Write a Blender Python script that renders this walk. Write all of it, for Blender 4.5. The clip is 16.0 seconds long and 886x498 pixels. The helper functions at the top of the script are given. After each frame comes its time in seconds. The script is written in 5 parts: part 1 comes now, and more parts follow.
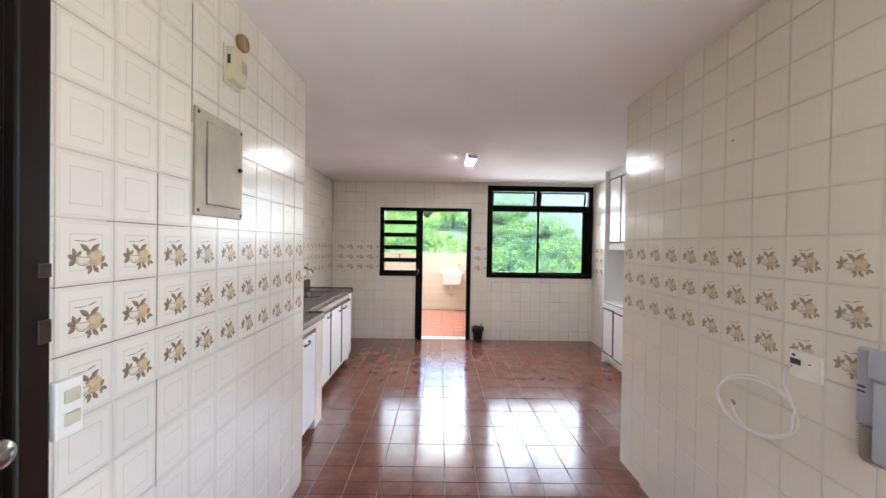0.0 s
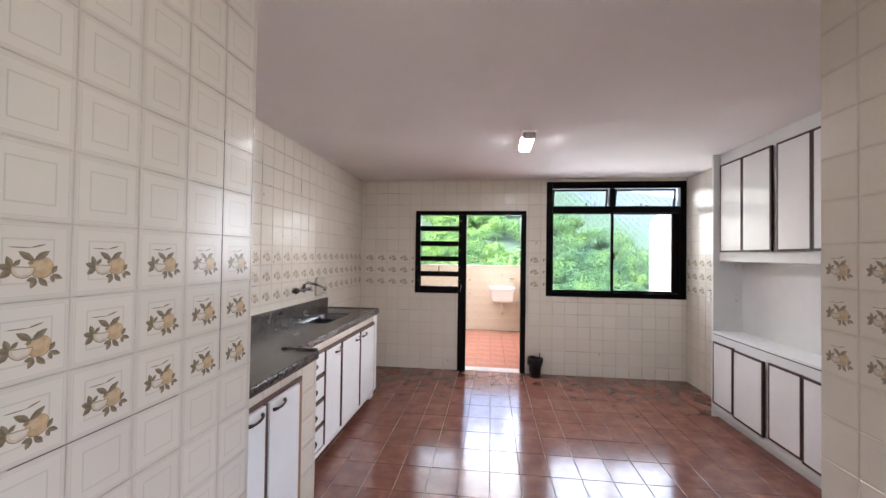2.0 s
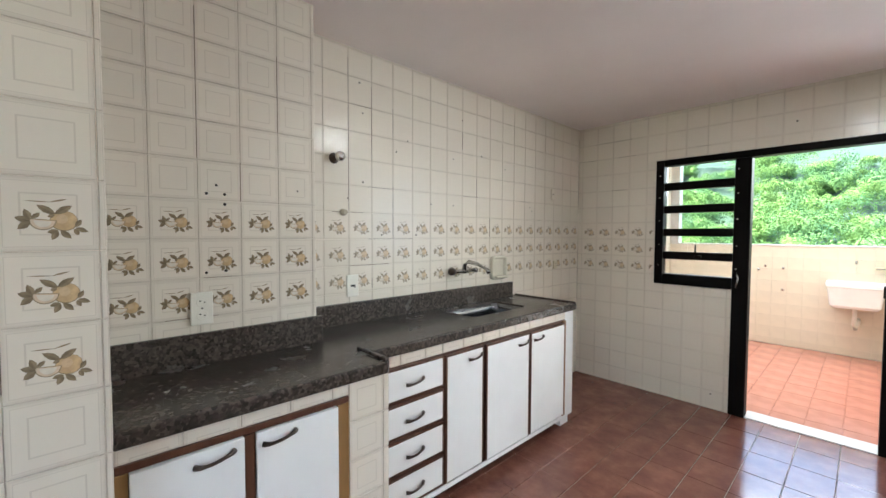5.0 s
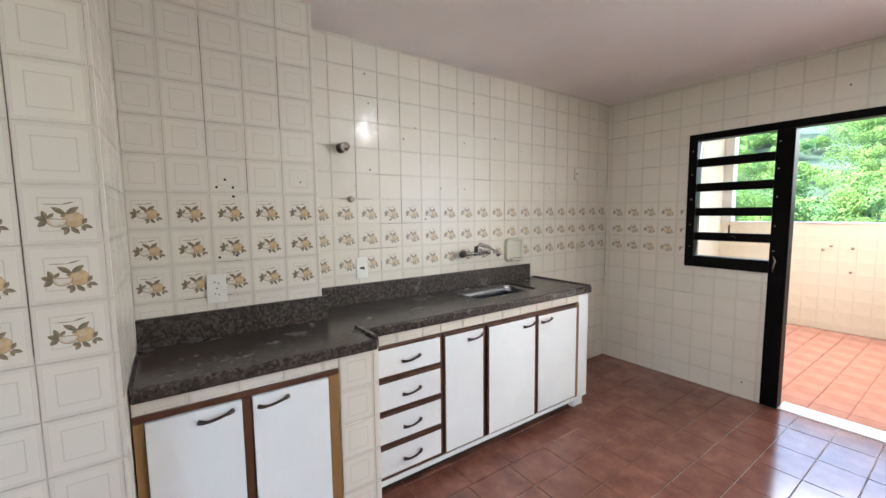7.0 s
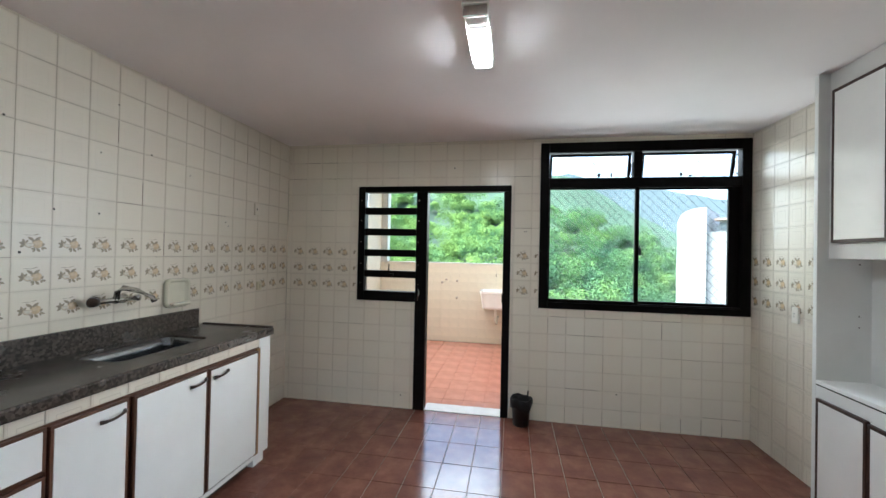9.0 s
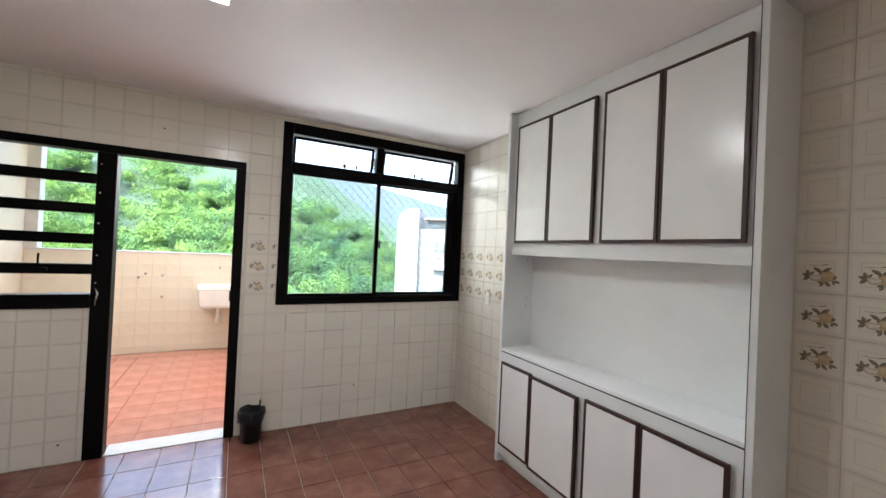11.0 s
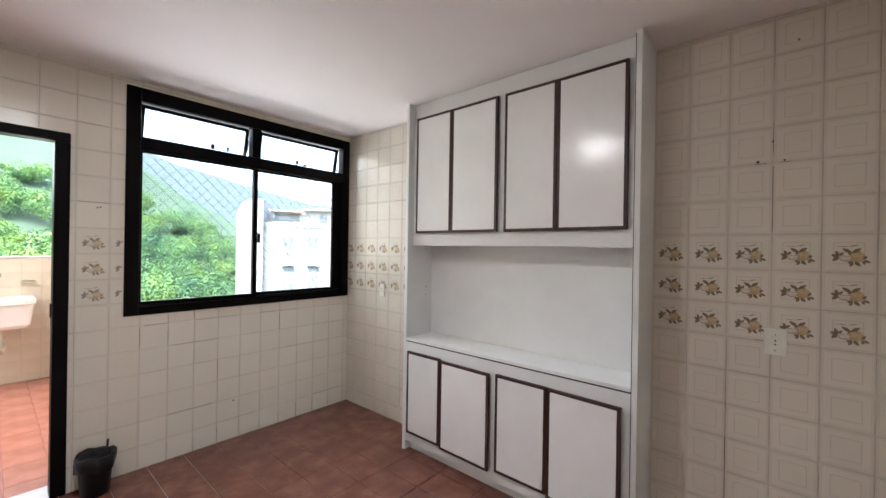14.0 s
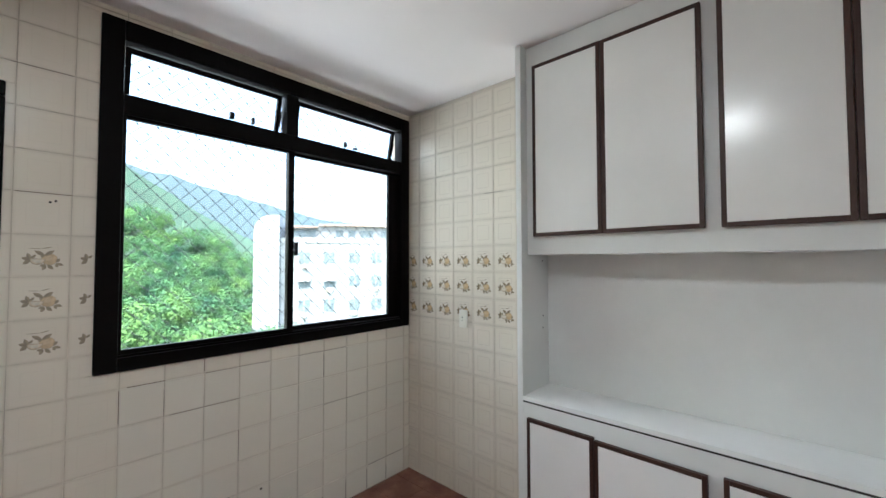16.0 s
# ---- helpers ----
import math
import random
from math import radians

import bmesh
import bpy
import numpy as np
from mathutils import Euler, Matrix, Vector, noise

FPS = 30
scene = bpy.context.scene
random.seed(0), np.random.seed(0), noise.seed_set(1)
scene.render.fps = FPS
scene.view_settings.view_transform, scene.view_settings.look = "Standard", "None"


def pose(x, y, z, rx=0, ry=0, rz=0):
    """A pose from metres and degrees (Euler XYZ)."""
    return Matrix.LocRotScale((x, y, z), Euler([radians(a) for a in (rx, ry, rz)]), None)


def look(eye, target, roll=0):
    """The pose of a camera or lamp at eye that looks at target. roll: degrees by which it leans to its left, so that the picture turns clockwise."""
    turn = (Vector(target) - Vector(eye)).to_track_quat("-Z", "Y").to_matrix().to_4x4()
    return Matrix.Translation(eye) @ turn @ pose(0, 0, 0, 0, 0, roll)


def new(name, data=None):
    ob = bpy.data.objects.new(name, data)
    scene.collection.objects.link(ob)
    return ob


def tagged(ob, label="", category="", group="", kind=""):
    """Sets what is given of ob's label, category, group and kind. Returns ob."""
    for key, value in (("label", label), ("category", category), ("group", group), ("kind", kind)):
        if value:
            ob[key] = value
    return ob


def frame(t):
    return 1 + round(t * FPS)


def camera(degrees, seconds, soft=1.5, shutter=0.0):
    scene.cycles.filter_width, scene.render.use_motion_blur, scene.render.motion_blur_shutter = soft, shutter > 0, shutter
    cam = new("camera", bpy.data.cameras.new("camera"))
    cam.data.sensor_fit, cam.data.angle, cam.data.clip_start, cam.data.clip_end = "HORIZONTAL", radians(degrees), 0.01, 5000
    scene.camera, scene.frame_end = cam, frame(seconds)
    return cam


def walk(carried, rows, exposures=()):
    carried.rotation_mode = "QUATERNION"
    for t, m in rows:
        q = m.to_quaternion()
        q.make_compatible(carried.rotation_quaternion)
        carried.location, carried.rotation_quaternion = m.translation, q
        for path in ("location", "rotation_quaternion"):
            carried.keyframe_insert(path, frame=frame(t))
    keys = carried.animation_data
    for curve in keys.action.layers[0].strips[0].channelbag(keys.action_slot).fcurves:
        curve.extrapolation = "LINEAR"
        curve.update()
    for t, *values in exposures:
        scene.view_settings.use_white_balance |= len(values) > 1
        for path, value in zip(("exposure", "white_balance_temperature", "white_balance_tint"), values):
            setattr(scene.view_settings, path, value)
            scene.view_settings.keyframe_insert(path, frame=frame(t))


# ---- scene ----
cam = camera(97.3, 16.0)
PATH = [
    (0, (-0.05, -0.002, 1.498), (-0.035, 1.998, 1.476), 0.9),
    (0.5, (-0.015, 0.212, 1.501), (-0.105, 2.21, 1.482), 0.9),
    (1, (-0.061, 0.501, 1.489), (-0.223, 2.494, 1.48), 0.9),
    (1.5, (-0.086, 0.772, 1.494), (-0.274, 2.763, 1.496), 0.7),
    (2, (-0.008, 1.069, 1.489), (-0.252, 3.053, 1.522), 0.8),
    (2.5, (0.043, 1.315, 1.483), (-0.263, 3.291, 1.524), 1.1),
    (3, (0.044, 1.601, 1.484), (-0.387, 3.554, 1.525), 1.3),
    (3.5, (0.091, 1.823, 1.477), (-0.603, 3.698, 1.489), 1.2),
    (4, (0.181, 2.012, 1.464), (-0.803, 3.753, 1.452), 0.9),
    (4.5, (0.207, 2.2, 1.442), (-1.02, 3.779, 1.411), 0.6),
    (5, (0.273, 2.401, 1.429), (-1.195, 3.758, 1.35), 0.2),
    (5.2, (0.281, 2.456, 1.444), (-1.26, 3.723, 1.301), -0.0),
    (7.3, (0.529, 2.579, 1.468), (-1.101, 3.723, 1.284), -0.6),
    (7.5, (0.523, 2.58, 1.484), (-1.035, 3.826, 1.341), -0.2),
    (8, (0.486, 2.603, 1.475), (-0.717, 4.2, 1.445), 0.5),
    (8.5, (0.472, 2.619, 1.471), (-0.303, 4.462, 1.475), 0.8),
    (9, (0.446, 2.616, 1.456), (0.101, 4.586, 1.477), 1.2),
    (9.5, (0.46, 2.604, 1.451), (0.447, 4.604, 1.47), 1.6),
    (10, (0.449, 2.598, 1.452), (0.762, 4.573, 1.477), 2.4),
    (10.2, (0.468, 2.627, 1.474), (0.896, 4.581, 1.5), 2.7),
    (12.3, (0.187, 3.034, 1.424), (1.66, 4.381, 1.298), 0.4),
    (12.5, (0.167, 3.034, 1.414), (1.656, 4.357, 1.238), 0.3),
    (13, (0.124, 3.044, 1.369), (1.641, 4.326, 1.13), 0.4),
    (13.5, (0.124, 3.045, 1.401), (1.65, 4.332, 1.278), 0.7),
    (14, (0.135, 3.061, 1.445), (1.654, 4.362, 1.445), 0.9),
    (14.5, (0.245, 3.203, 1.441), (1.725, 4.545, 1.525), 1.0),
    (15, (0.373, 3.449, 1.442), (1.802, 4.845, 1.528), 1.1),
    (15.5, (0.422, 3.779, 1.436), (1.866, 5.161, 1.508), 0.6),
    (16, (0.482, 4.103, 1.434), (1.956, 5.453, 1.501), -0.1),
]
walk(cam, [(t, look(eye, target, roll)) for t, eye, target, roll in PATH], [
    (0.0, 4.16, 6040, 12), (1.0, 3.95, 6080, 15), (1.5, 3.92, 6100, 16), (2.5, 3.98, 6140, 13), (4.0, 3.93, 6040, 7), (5.0, 4.08, 5990, 4), (7.5, 4.2, 6010, 7), (8.5, 3.72, 5880, 3), (9.0, 3.62, 5820, 2),
    (9.5, 3.7, 5880, 4), (10.0, 3.76, 5980, 7), (12.5, 3.86, 6150, 7), (13.2, 3.86, 6230, 12), (14.0, 3.86, 6200, 11), (15.0, 3.78, 6030, 5), (16.0, 3.64, 5840, 3)])

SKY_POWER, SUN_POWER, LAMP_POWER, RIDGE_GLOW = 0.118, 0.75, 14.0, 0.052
WINDOW_FILL_WATTS, DOOR_FILL_WATTS = 76.0, 8.5
# ---------------------------------------------------------------- world and light
SUN_EL, SUN_ROT = radians(58), radians(245)
world = bpy.data.worlds.new("overcast_sky")
scene.world = world
world.use_nodes = True
_wn = world.node_tree
_sky = _wn.nodes.new("ShaderNodeTexSky")
_sky.sky_type = "NISHITA"
_sky.sun_disc = False
_sky.sun_elevation, _sky.sun_rotation = SUN_EL, SUN_ROT
_sky.air_density, _sky.dust_density, _sky.ozone_density = 1.0, 6.0, 0.6
_wn.links.new(_sky.outputs[0], _wn.nodes["Background"].inputs[0])
_wn.nodes["Background"].inputs[1].default_value = SKY_POWER

_sun = bpy.data.lights.new("sun", "SUN")
_sun.energy, _sun.angle, _sun.color = SUN_POWER, radians(25), (1.0, 0.97, 0.93)
sun_ob = new("sun", _sun)
sun_ob.matrix_world = look((0, 0, 0), (-math.sin(SUN_ROT) * math.cos(SUN_EL), -math.cos(SUN_ROT) * math.cos(SUN_EL), -math.sin(SUN_EL)))
sun_ob.location = (0, 0, 30)



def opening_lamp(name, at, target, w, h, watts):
    """An area lamp added outside an opening, standing in for sky light."""
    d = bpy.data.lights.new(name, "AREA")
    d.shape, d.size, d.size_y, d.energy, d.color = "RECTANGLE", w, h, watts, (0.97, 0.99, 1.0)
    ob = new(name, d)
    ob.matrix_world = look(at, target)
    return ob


# added fill lamps, placed out of view beyond the window and the door
opening_lamp("window_daylight", (5.6, 7.6, 2.1), (-1.5, 4.2, 1.3), 5.2, 3.6, WINDOW_FILL_WATTS)
opening_lamp("window_skylight", (2.2, 7.4, 2.95), (1.2, 4.4, 1.4), 4.4, 3.0, WINDOW_FILL_WATTS * 0.37)
# low fill lamp, brightens the ceiling as ground bounce would
opening_lamp("window_groundlight", (1.4, 7.4, 0.33), (0.6, 4.2, 2.4), 1.7, 0.8, WINDOW_FILL_WATTS * 0.055)
opening_lamp("door_daylight", (-0.55, 7.7, 2.62), (0.2, 6.2, 0.2), 2.2, 2.2, DOOR_FILL_WATTS)

# ---------------------------------------------------------------- materials


def nodes_of(name):
    m = bpy.data.materials.new(name)
    m.use_nodes = True
    nt = m.node_tree
    return m, nt, nt.nodes["Principled BSDF"]


def add(nt, kind, **values):
    n = nt.nodes.new(kind)
    for k, v in values.items():
        n.inputs[k].default_value = v
    return n


def math_node(nt, op, a, b=None, c=None):
    n = nt.nodes.new("ShaderNodeMath")
    n.operation = op
    for i, v in enumerate((a, b, c)):
        if v is None:
            continue
        if isinstance(v, (int, float)):
            n.inputs[i].default_value = v
        else:
            nt.links.new(v, n.inputs[i])
    return n.outputs[0]


def mix_rgb(nt, fac, a, b, mode="MIX"):
    n = nt.nodes.new("ShaderNodeMix")
    n.data_type = "RGBA"
    n.blend_type = mode
    for sock, v in ((n.inputs[0], fac), (n.inputs[6], a), (n.inputs[7], b)):
        if isinstance(v, (int, float)):
            sock.default_value = v
        elif isinstance(v, tuple):
            sock.default_value = (*v, 1.0) if len(v) == 3 else v
        else:
            nt.links.new(v, sock)
    return n.outputs[2]


def noise_tex(nt, scale, detail=4.0, rough=0.55, coord="Object", stretch=None):
    tc = nt.nodes.new("ShaderNodeTexCoord")
    n = add(nt, "ShaderNodeTexNoise", Scale=scale, Detail=detail, Roughness=rough)
    if coord == "World":
        geo = nt.nodes.new("ShaderNodeNewGeometry")
        src = geo.outputs["Position"]
    else:
        src = tc.outputs[coord]
    if stretch:
        mp = nt.nodes.new("ShaderNodeMapping")
        mp.inputs["Scale"].default_value = stretch
        nt.links.new(src, mp.inputs[0])
        src = mp.outputs[0]
    nt.links.new(src, n.inputs["Vector"])
    return n.outputs[0]


def ramp(nt, fac, *stops):
    n = nt.nodes.new("ShaderNodeValToRGB")
    el = n.color_ramp.elements
    while len(el) < len(stops):
        el.new(0.5)
    for e, (p, c) in zip(el, stops):
        e.position, e.color = p, (*c, 1.0) if len(c) == 3 else c
    nt.links.new(fac, n.inputs[0])
    return n.outputs[0]


def bump(nt, bsdf, height, strength=0.2, distance=0.002):
    n = add(nt, "ShaderNodeBump", Strength=strength, Distance=distance)
    nt.links.new(height, n.inputs["Height"])
    nt.links.new(n.outputs[0], bsdf.inputs["Normal"])


def plain(name, colour, rough=0.5, metal=0.0, vary=0.12, scale=6.0, fine=120.0, relief=0.08, coat=0.0, gloss=0.5):
    """A surface with soft stains, fine grain and a little uneven gloss."""
    m, nt, b = nodes_of(name)
    big = noise_tex(nt, scale, 5.0)
    small = noise_tex(nt, fine, 2.0)
    dark = tuple(c * (1 - vary) for c in colour)
    light = tuple(min(1, c * (1 + vary * 0.5)) for c in colour)
    nt.links.new(ramp(nt, big, (0.3, dark), (0.7, light)), b.inputs["Base Color"])
    nt.links.new(math_node(nt, "MULTIPLY_ADD", small, rough * 0.3, rough * 0.85), b.inputs["Roughness"])
    b.inputs["Metallic"].default_value = metal
    b.inputs["Coat Weight"].default_value = coat
    b.inputs["Specular IOR Level"].default_value = gloss
    if relief:
        bump(nt, b, small, relief, 0.001)
    return m


def glazed_tile(name, colour, line, line_amount):
    """Glazed wall tile: moulded double border with its edge shading in the colour, an inner square, slight dirt, uneven
    glaze.
    """
    m, nt, b = nodes_of(name)
    uv = nt.nodes.new("ShaderNodeTexCoord").outputs["UV"]
    sep = nt.nodes.new("ShaderNodeSeparateXYZ")
    nt.links.new(uv, sep.inputs[0])
    au = math_node(nt, "ABSOLUTE", sep.outputs[0])
    av = math_node(nt, "ABSOLUTE", sep.outputs[1])
    d = math_node(nt, "MAXIMUM", au, av)
    lines = None
    for place, half in ((0.275, 0.010), (0.435, 0.005)):
        off = math_node(nt, "ABSOLUTE", math_node(nt, "SUBTRACT", d, place))
        one = math_node(nt, "LESS_THAN", off, half)
        lines = one if lines is None else math_node(nt, "MAXIMUM", lines, one)
    info = nt.nodes.new("ShaderNodeObjectInfo")
    dirt = noise_tex(nt, 2.2, 5.0, 0.6, "World")
    tone = mix_rgb(nt, info.outputs["Random"], tuple(c * 0.955 for c in colour), colour)
    tone = mix_rgb(nt, math_node(nt, "MULTIPLY", dirt, 0.22), tone, (0.58, 0.50, 0.40))
    # darker edge band: shading of the moulded border put in colour, with joint dirt
    rim = nt.nodes.new("ShaderNodeMapRange")
    rim.interpolation_type = "SMOOTHSTEP"
    rim.inputs[1].default_value, rim.inputs[2].default_value, rim.inputs[4].default_value = 0.43, 0.475, 0.26
    nt.links.new(d, rim.inputs[0])
    fac = math_node(nt, "MAXIMUM", math_node(nt, "MULTIPLY", lines, line_amount), math_node(nt, "MULTIPLY", rim.outputs[0], math_node(nt, "ADD", dirt, 0.35)))
    nt.links.new(mix_rgb(nt, fac, tone, line), b.inputs["Base Color"])
    wave = noise_tex(nt, 9.0, 2.0, 0.5, "World")
    nt.links.new(math_node(nt, "MULTIPLY_ADD", wave, 0.18, 0.12), b.inputs["Roughness"])
    b.inputs["Specular IOR Level"].default_value = 0.36
    height = math_node(nt, "SUBTRACT", math_node(nt, "MULTIPLY", wave, 0.5), math_node(nt, "MULTIPLY", lines, 0.35))
    bump(nt, b, height, 0.18, 0.0016)
    return m


def floor_tile_material():
    m, nt, b = nodes_of("terracotta_glaze")
    info = nt.nodes.new("ShaderNodeObjectInfo")
    cloud = noise_tex(nt, 7.0, 5.0, 0.6, "World")
    speck = noise_tex(nt, 60.0, 3.0, 0.6, "World")
    tone = ramp(nt, cloud, (0.28, (0.098, 0.032, 0.022)), (0.5, (0.172, 0.062, 0.043)), (0.74, (0.275, 0.113, 0.080)))
    tone = mix_rgb(nt, math_node(nt, "MULTIPLY", info.outputs["Random"], 0.35), tone, (0.13, 0.046, 0.034))
    tone = mix_rgb(nt, math_node(nt, "MULTIPLY", speck, 0.18), tone, (0.32, 0.17, 0.13))
    smear = noise_tex(nt, 3.4, 6.0, 0.7, "World")
    spots = ramp(nt, smear, (0.60, (0, 0, 0)), (0.68, (1, 1, 1)))
    tone = mix_rgb(nt, math_node(nt, "MULTIPLY", spots, 0.4), tone, (0.075, 0.032, 0.026))
    nt.links.new(tone, b.inputs["Base Color"])
    worn = noise_tex(nt, 2.6, 5.0, 0.65, "World")
    nt.links.new(math_node(nt, "MULTIPLY_ADD", worn, 0.20, 0.055), b.inputs["Roughness"])
    b.inputs["Specular IOR Level"].default_value = 0.6
    bump(nt, b, mix_rgb(nt, 0.25, cloud, speck), 0.16, 0.002)
    return m


def granite_material():
    m, nt, b = nodes_of("dark_granite")
    tc = nt.nodes.new("ShaderNodeTexCoord")
    v = add(nt, "ShaderNodeTexVoronoi", Scale=95.0)
    nt.links.new(tc.outputs["Object"], v.inputs["Vector"])
    n1 = noise_tex(nt, 40.0, 6.0, 0.75)
    n2 = noise_tex(nt, 5.0, 4.0, 0.6)
    sep = nt.nodes.new("ShaderNodeSeparateColor")
    nt.links.new(v.outputs["Color"], sep.inputs[0])
    grain = math_node(nt, "MULTIPLY_ADD", sep.outputs[0], 0.5, math_node(nt, "MULTIPLY", n1, 0.55))
    tone = ramp(nt, grain, (0.3, (0.016, 0.014, 0.013)), (0.52, (0.045, 0.037, 0.032)), (0.72, (0.088, 0.070, 0.059)), (0.98, (0.15, 0.122, 0.105)))
    tone = mix_rgb(nt, math_node(nt, "MULTIPLY", n2, 0.35), tone, (0.066, 0.052, 0.043))
    nt.links.new(tone, b.inputs["Base Color"])
    nt.links.new(math_node(nt, "MULTIPLY_ADD", n2, 0.25, 0.12), b.inputs["Roughness"])
    bump(nt, b, n1, 0.12, 0.001)
    return m


def wood(name, dark, light, rough=0.4):
    m, nt, b = nodes_of(name)
    grain = noise_tex(nt, 14.0, 6.0, 0.65, "Object", (1.0, 1.0, 0.08))
    fine = noise_tex(nt, 160.0, 2.0, 0.5, "Object", (1.0, 1.0, 0.05))
    nt.links.new(mix_rgb(nt, math_node(nt, "MULTIPLY", fine, 0.4), ramp(nt, grain, (0.3, dark), (0.7, light)), dark), b.inputs["Base Color"])
    b.inputs["Roughness"].default_value = rough
    bump(nt, b, fine, 0.12, 0.0008)
    return m


def glass_material(name, rough=0.0):
    """Thin clear pane: lets the view straight through, mirrors a little by Fresnel."""
    m, nt, b = nodes_of(name)
    clear = add(nt, "ShaderNodeBsdfTransparent", Color=(0.97, 0.985, 0.98, 1))
    shine = add(nt, "ShaderNodeBsdfGlossy", Roughness=rough)
    edge = add(nt, "ShaderNodeFresnel", IOR=1.45)
    both = nt.nodes.new("ShaderNodeMixShader")
    nt.links.new(edge.outputs[0], both.inputs[0])
    nt.links.new(clear.outputs[0], both.inputs[1])
    nt.links.new(shine.outputs[0], both.inputs[2])
    nt.links.new(both.outputs[0], nt.nodes["Material Output"].inputs[0])
    nt.nodes.remove(b)
    return m


def glow(name, colour, power):
    m, nt, b = nodes_of(name)
    b.inputs["Base Color"].default_value = (0.9, 0.9, 0.9, 1)
    b.inputs["Emission Color"].default_value = (*colour, 1)
    b.inputs["Emission Strength"].default_value = power
    return m


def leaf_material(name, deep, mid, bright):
    m, nt, b = nodes_of(name)
    isl = nt.nodes.new("ShaderNodeNewGeometry").outputs["Random Per Island"]
    patch = noise_tex(nt, 0.17, 3.0, 0.5, "World")
    clump = noise_tex(nt, 0.36, 2.0, 0.5, "World")
    pos = nt.nodes.new("ShaderNodeSeparateXYZ")
    nt.links.new(nt.nodes.new("ShaderNodeNewGeometry").outputs["Position"], pos.inputs[0])
    kind = nt.nodes.new("ShaderNodeMapRange")      # leaf colour runs lighter and yellower towards one flank of the hill
    kind.inputs[1].default_value, kind.inputs[2].default_value, kind.inputs[4].default_value = 12.0, -12.0, 0.34
    nt.links.new(math_node(nt, "MULTIPLY_ADD", patch, 14.0, math_node(nt, "ADD", pos.outputs[0], -7.0)), kind.inputs[0])
    patch = math_node(nt, "ADD", patch, math_node(nt, "MULTIPLY", kind.outputs[0], 0.55))
    fac = math_node(nt, "MULTIPLY_ADD", isl, 0.10, math_node(nt, "MULTIPLY_ADD", clump, 1.1, math_node(nt, "MULTIPLY_ADD", patch, 1.7, -0.96)))
    tone = ramp(nt, fac, (0.1, deep), (0.45, mid), (0.85, bright))
    nt.links.new(tone, b.inputs["Base Color"])
    b.inputs["Roughness"].default_value = 0.85
    b.inputs["Specular IOR Level"].default_value = 0.0
    thin = nt.nodes.new("ShaderNodeBsdfTranslucent")
    nt.links.new(tone, thin.inputs["Color"])
    both = add(nt, "ShaderNodeMixShader", Fac=0.12)
    nt.links.new(b.outputs[0], both.inputs[1])
    nt.links.new(thin.outputs[0], both.inputs[2])
    nt.links.new(both.outputs[0], nt.nodes["Material Output"].inputs[0])
    return m


M_TILE = glazed_tile("cream_tile_glaze", (0.76, 0.70, 0.605), (0.42, 0.355, 0.295), 0.36)
M_TILE_SOFT = glazed_tile("worn_cream_tile_glaze", (0.76, 0.70, 0.605), (0.52, 0.45, 0.375), 0.10)
M_TILE_PATCH = glazed_tile("plain_replacement_tile_glaze", (0.77, 0.725, 0.645), (0.55, 0.48, 0.41), 0.0)
M_GROUT = plain("tile_grout", (0.66, 0.585, 0.49), 0.85, vary=0.6, scale=2.6, relief=0.2)
M_FRUIT = plain("print_ochre_fruit", (0.56, 0.395, 0.22), 0.22, vary=0.3, scale=40.0)
M_BLUSH = plain("print_light_fruit", (0.60, 0.44, 0.27), 0.22, vary=0.25, scale=40.0)
M_SLICE = plain("print_pale_slice", (0.66, 0.53, 0.39), 0.22, vary=0.2, scale=40.0)
M_LEAFP = plain("print_olive_leaf", (0.30, 0.235, 0.15), 0.22, vary=0.35, scale=40.0)
M_LEAFD = plain("print_brown_leaf", (0.235, 0.18, 0.115), 0.22, vary=0.35, scale=40.0)
M_FADE = plain("print_faded", (0.70, 0.645, 0.55), 0.22, vary=0.15, scale=40.0)
M_FLOOR = floor_tile_material()
M_FGROUT = plain("floor_grout", (0.52, 0.42, 0.35), 0.8, vary=0.6, scale=2.2, relief=0.2)
M_CEIL = plain("ceiling_paint", (0.86, 0.80, 0.785), 0.8, vary=0.05, scale=1.2, fine=200.0, relief=0.1)
M_PLASTER = plain("wall_plaster", (0.76, 0.72, 0.66), 0.8, vary=0.08, scale=1.5)
M_GRANITE = granite_material()
M_WHITE = plain("white_laminate", (0.86, 0.865, 0.86), 0.3, vary=0.05, scale=3.0, fine=220.0, relief=0.03)
M_GLOSS = plain("glossy_white_laminate", (0.83, 0.82, 0.81), 0.2, vary=0.05, scale=3.0, fine=220.0, relief=0.02)
M_CARC = plain("grey_white_carcass", (0.78, 0.785, 0.775), 0.45, vary=0.07, scale=2.5)
M_BROWN = wood("brown_wood_edge", (0.05, 0.019, 0.011), (0.14, 0.056, 0.029))
M_EDGE = wood("dark_brown_edge", (0.024, 0.008, 0.005), (0.06, 0.02, 0.011), 0.5)
M_OCHRE = wood("bare_ochre_wood", (0.20, 0.105, 0.035), (0.34, 0.19, 0.07))
M_DOOR = wood("dark_stained_wood", (0.004, 0.0025, 0.002), (0.013, 0.006, 0.0045), 0.35)
M_DOOR.node_tree.nodes["Principled BSDF"].inputs["Specular IOR Level"].default_value = 0.25
M_FRAME = plain("black_brown_paint", (0.004, 0.003, 0.0028), 0.42, vary=0.3, scale=8.0, gloss=0.06)
M_BRONZE = plain("bronze_handle_metal", (0.075, 0.055, 0.045), 0.35, metal=0.8, vary=0.3, scale=30.0)
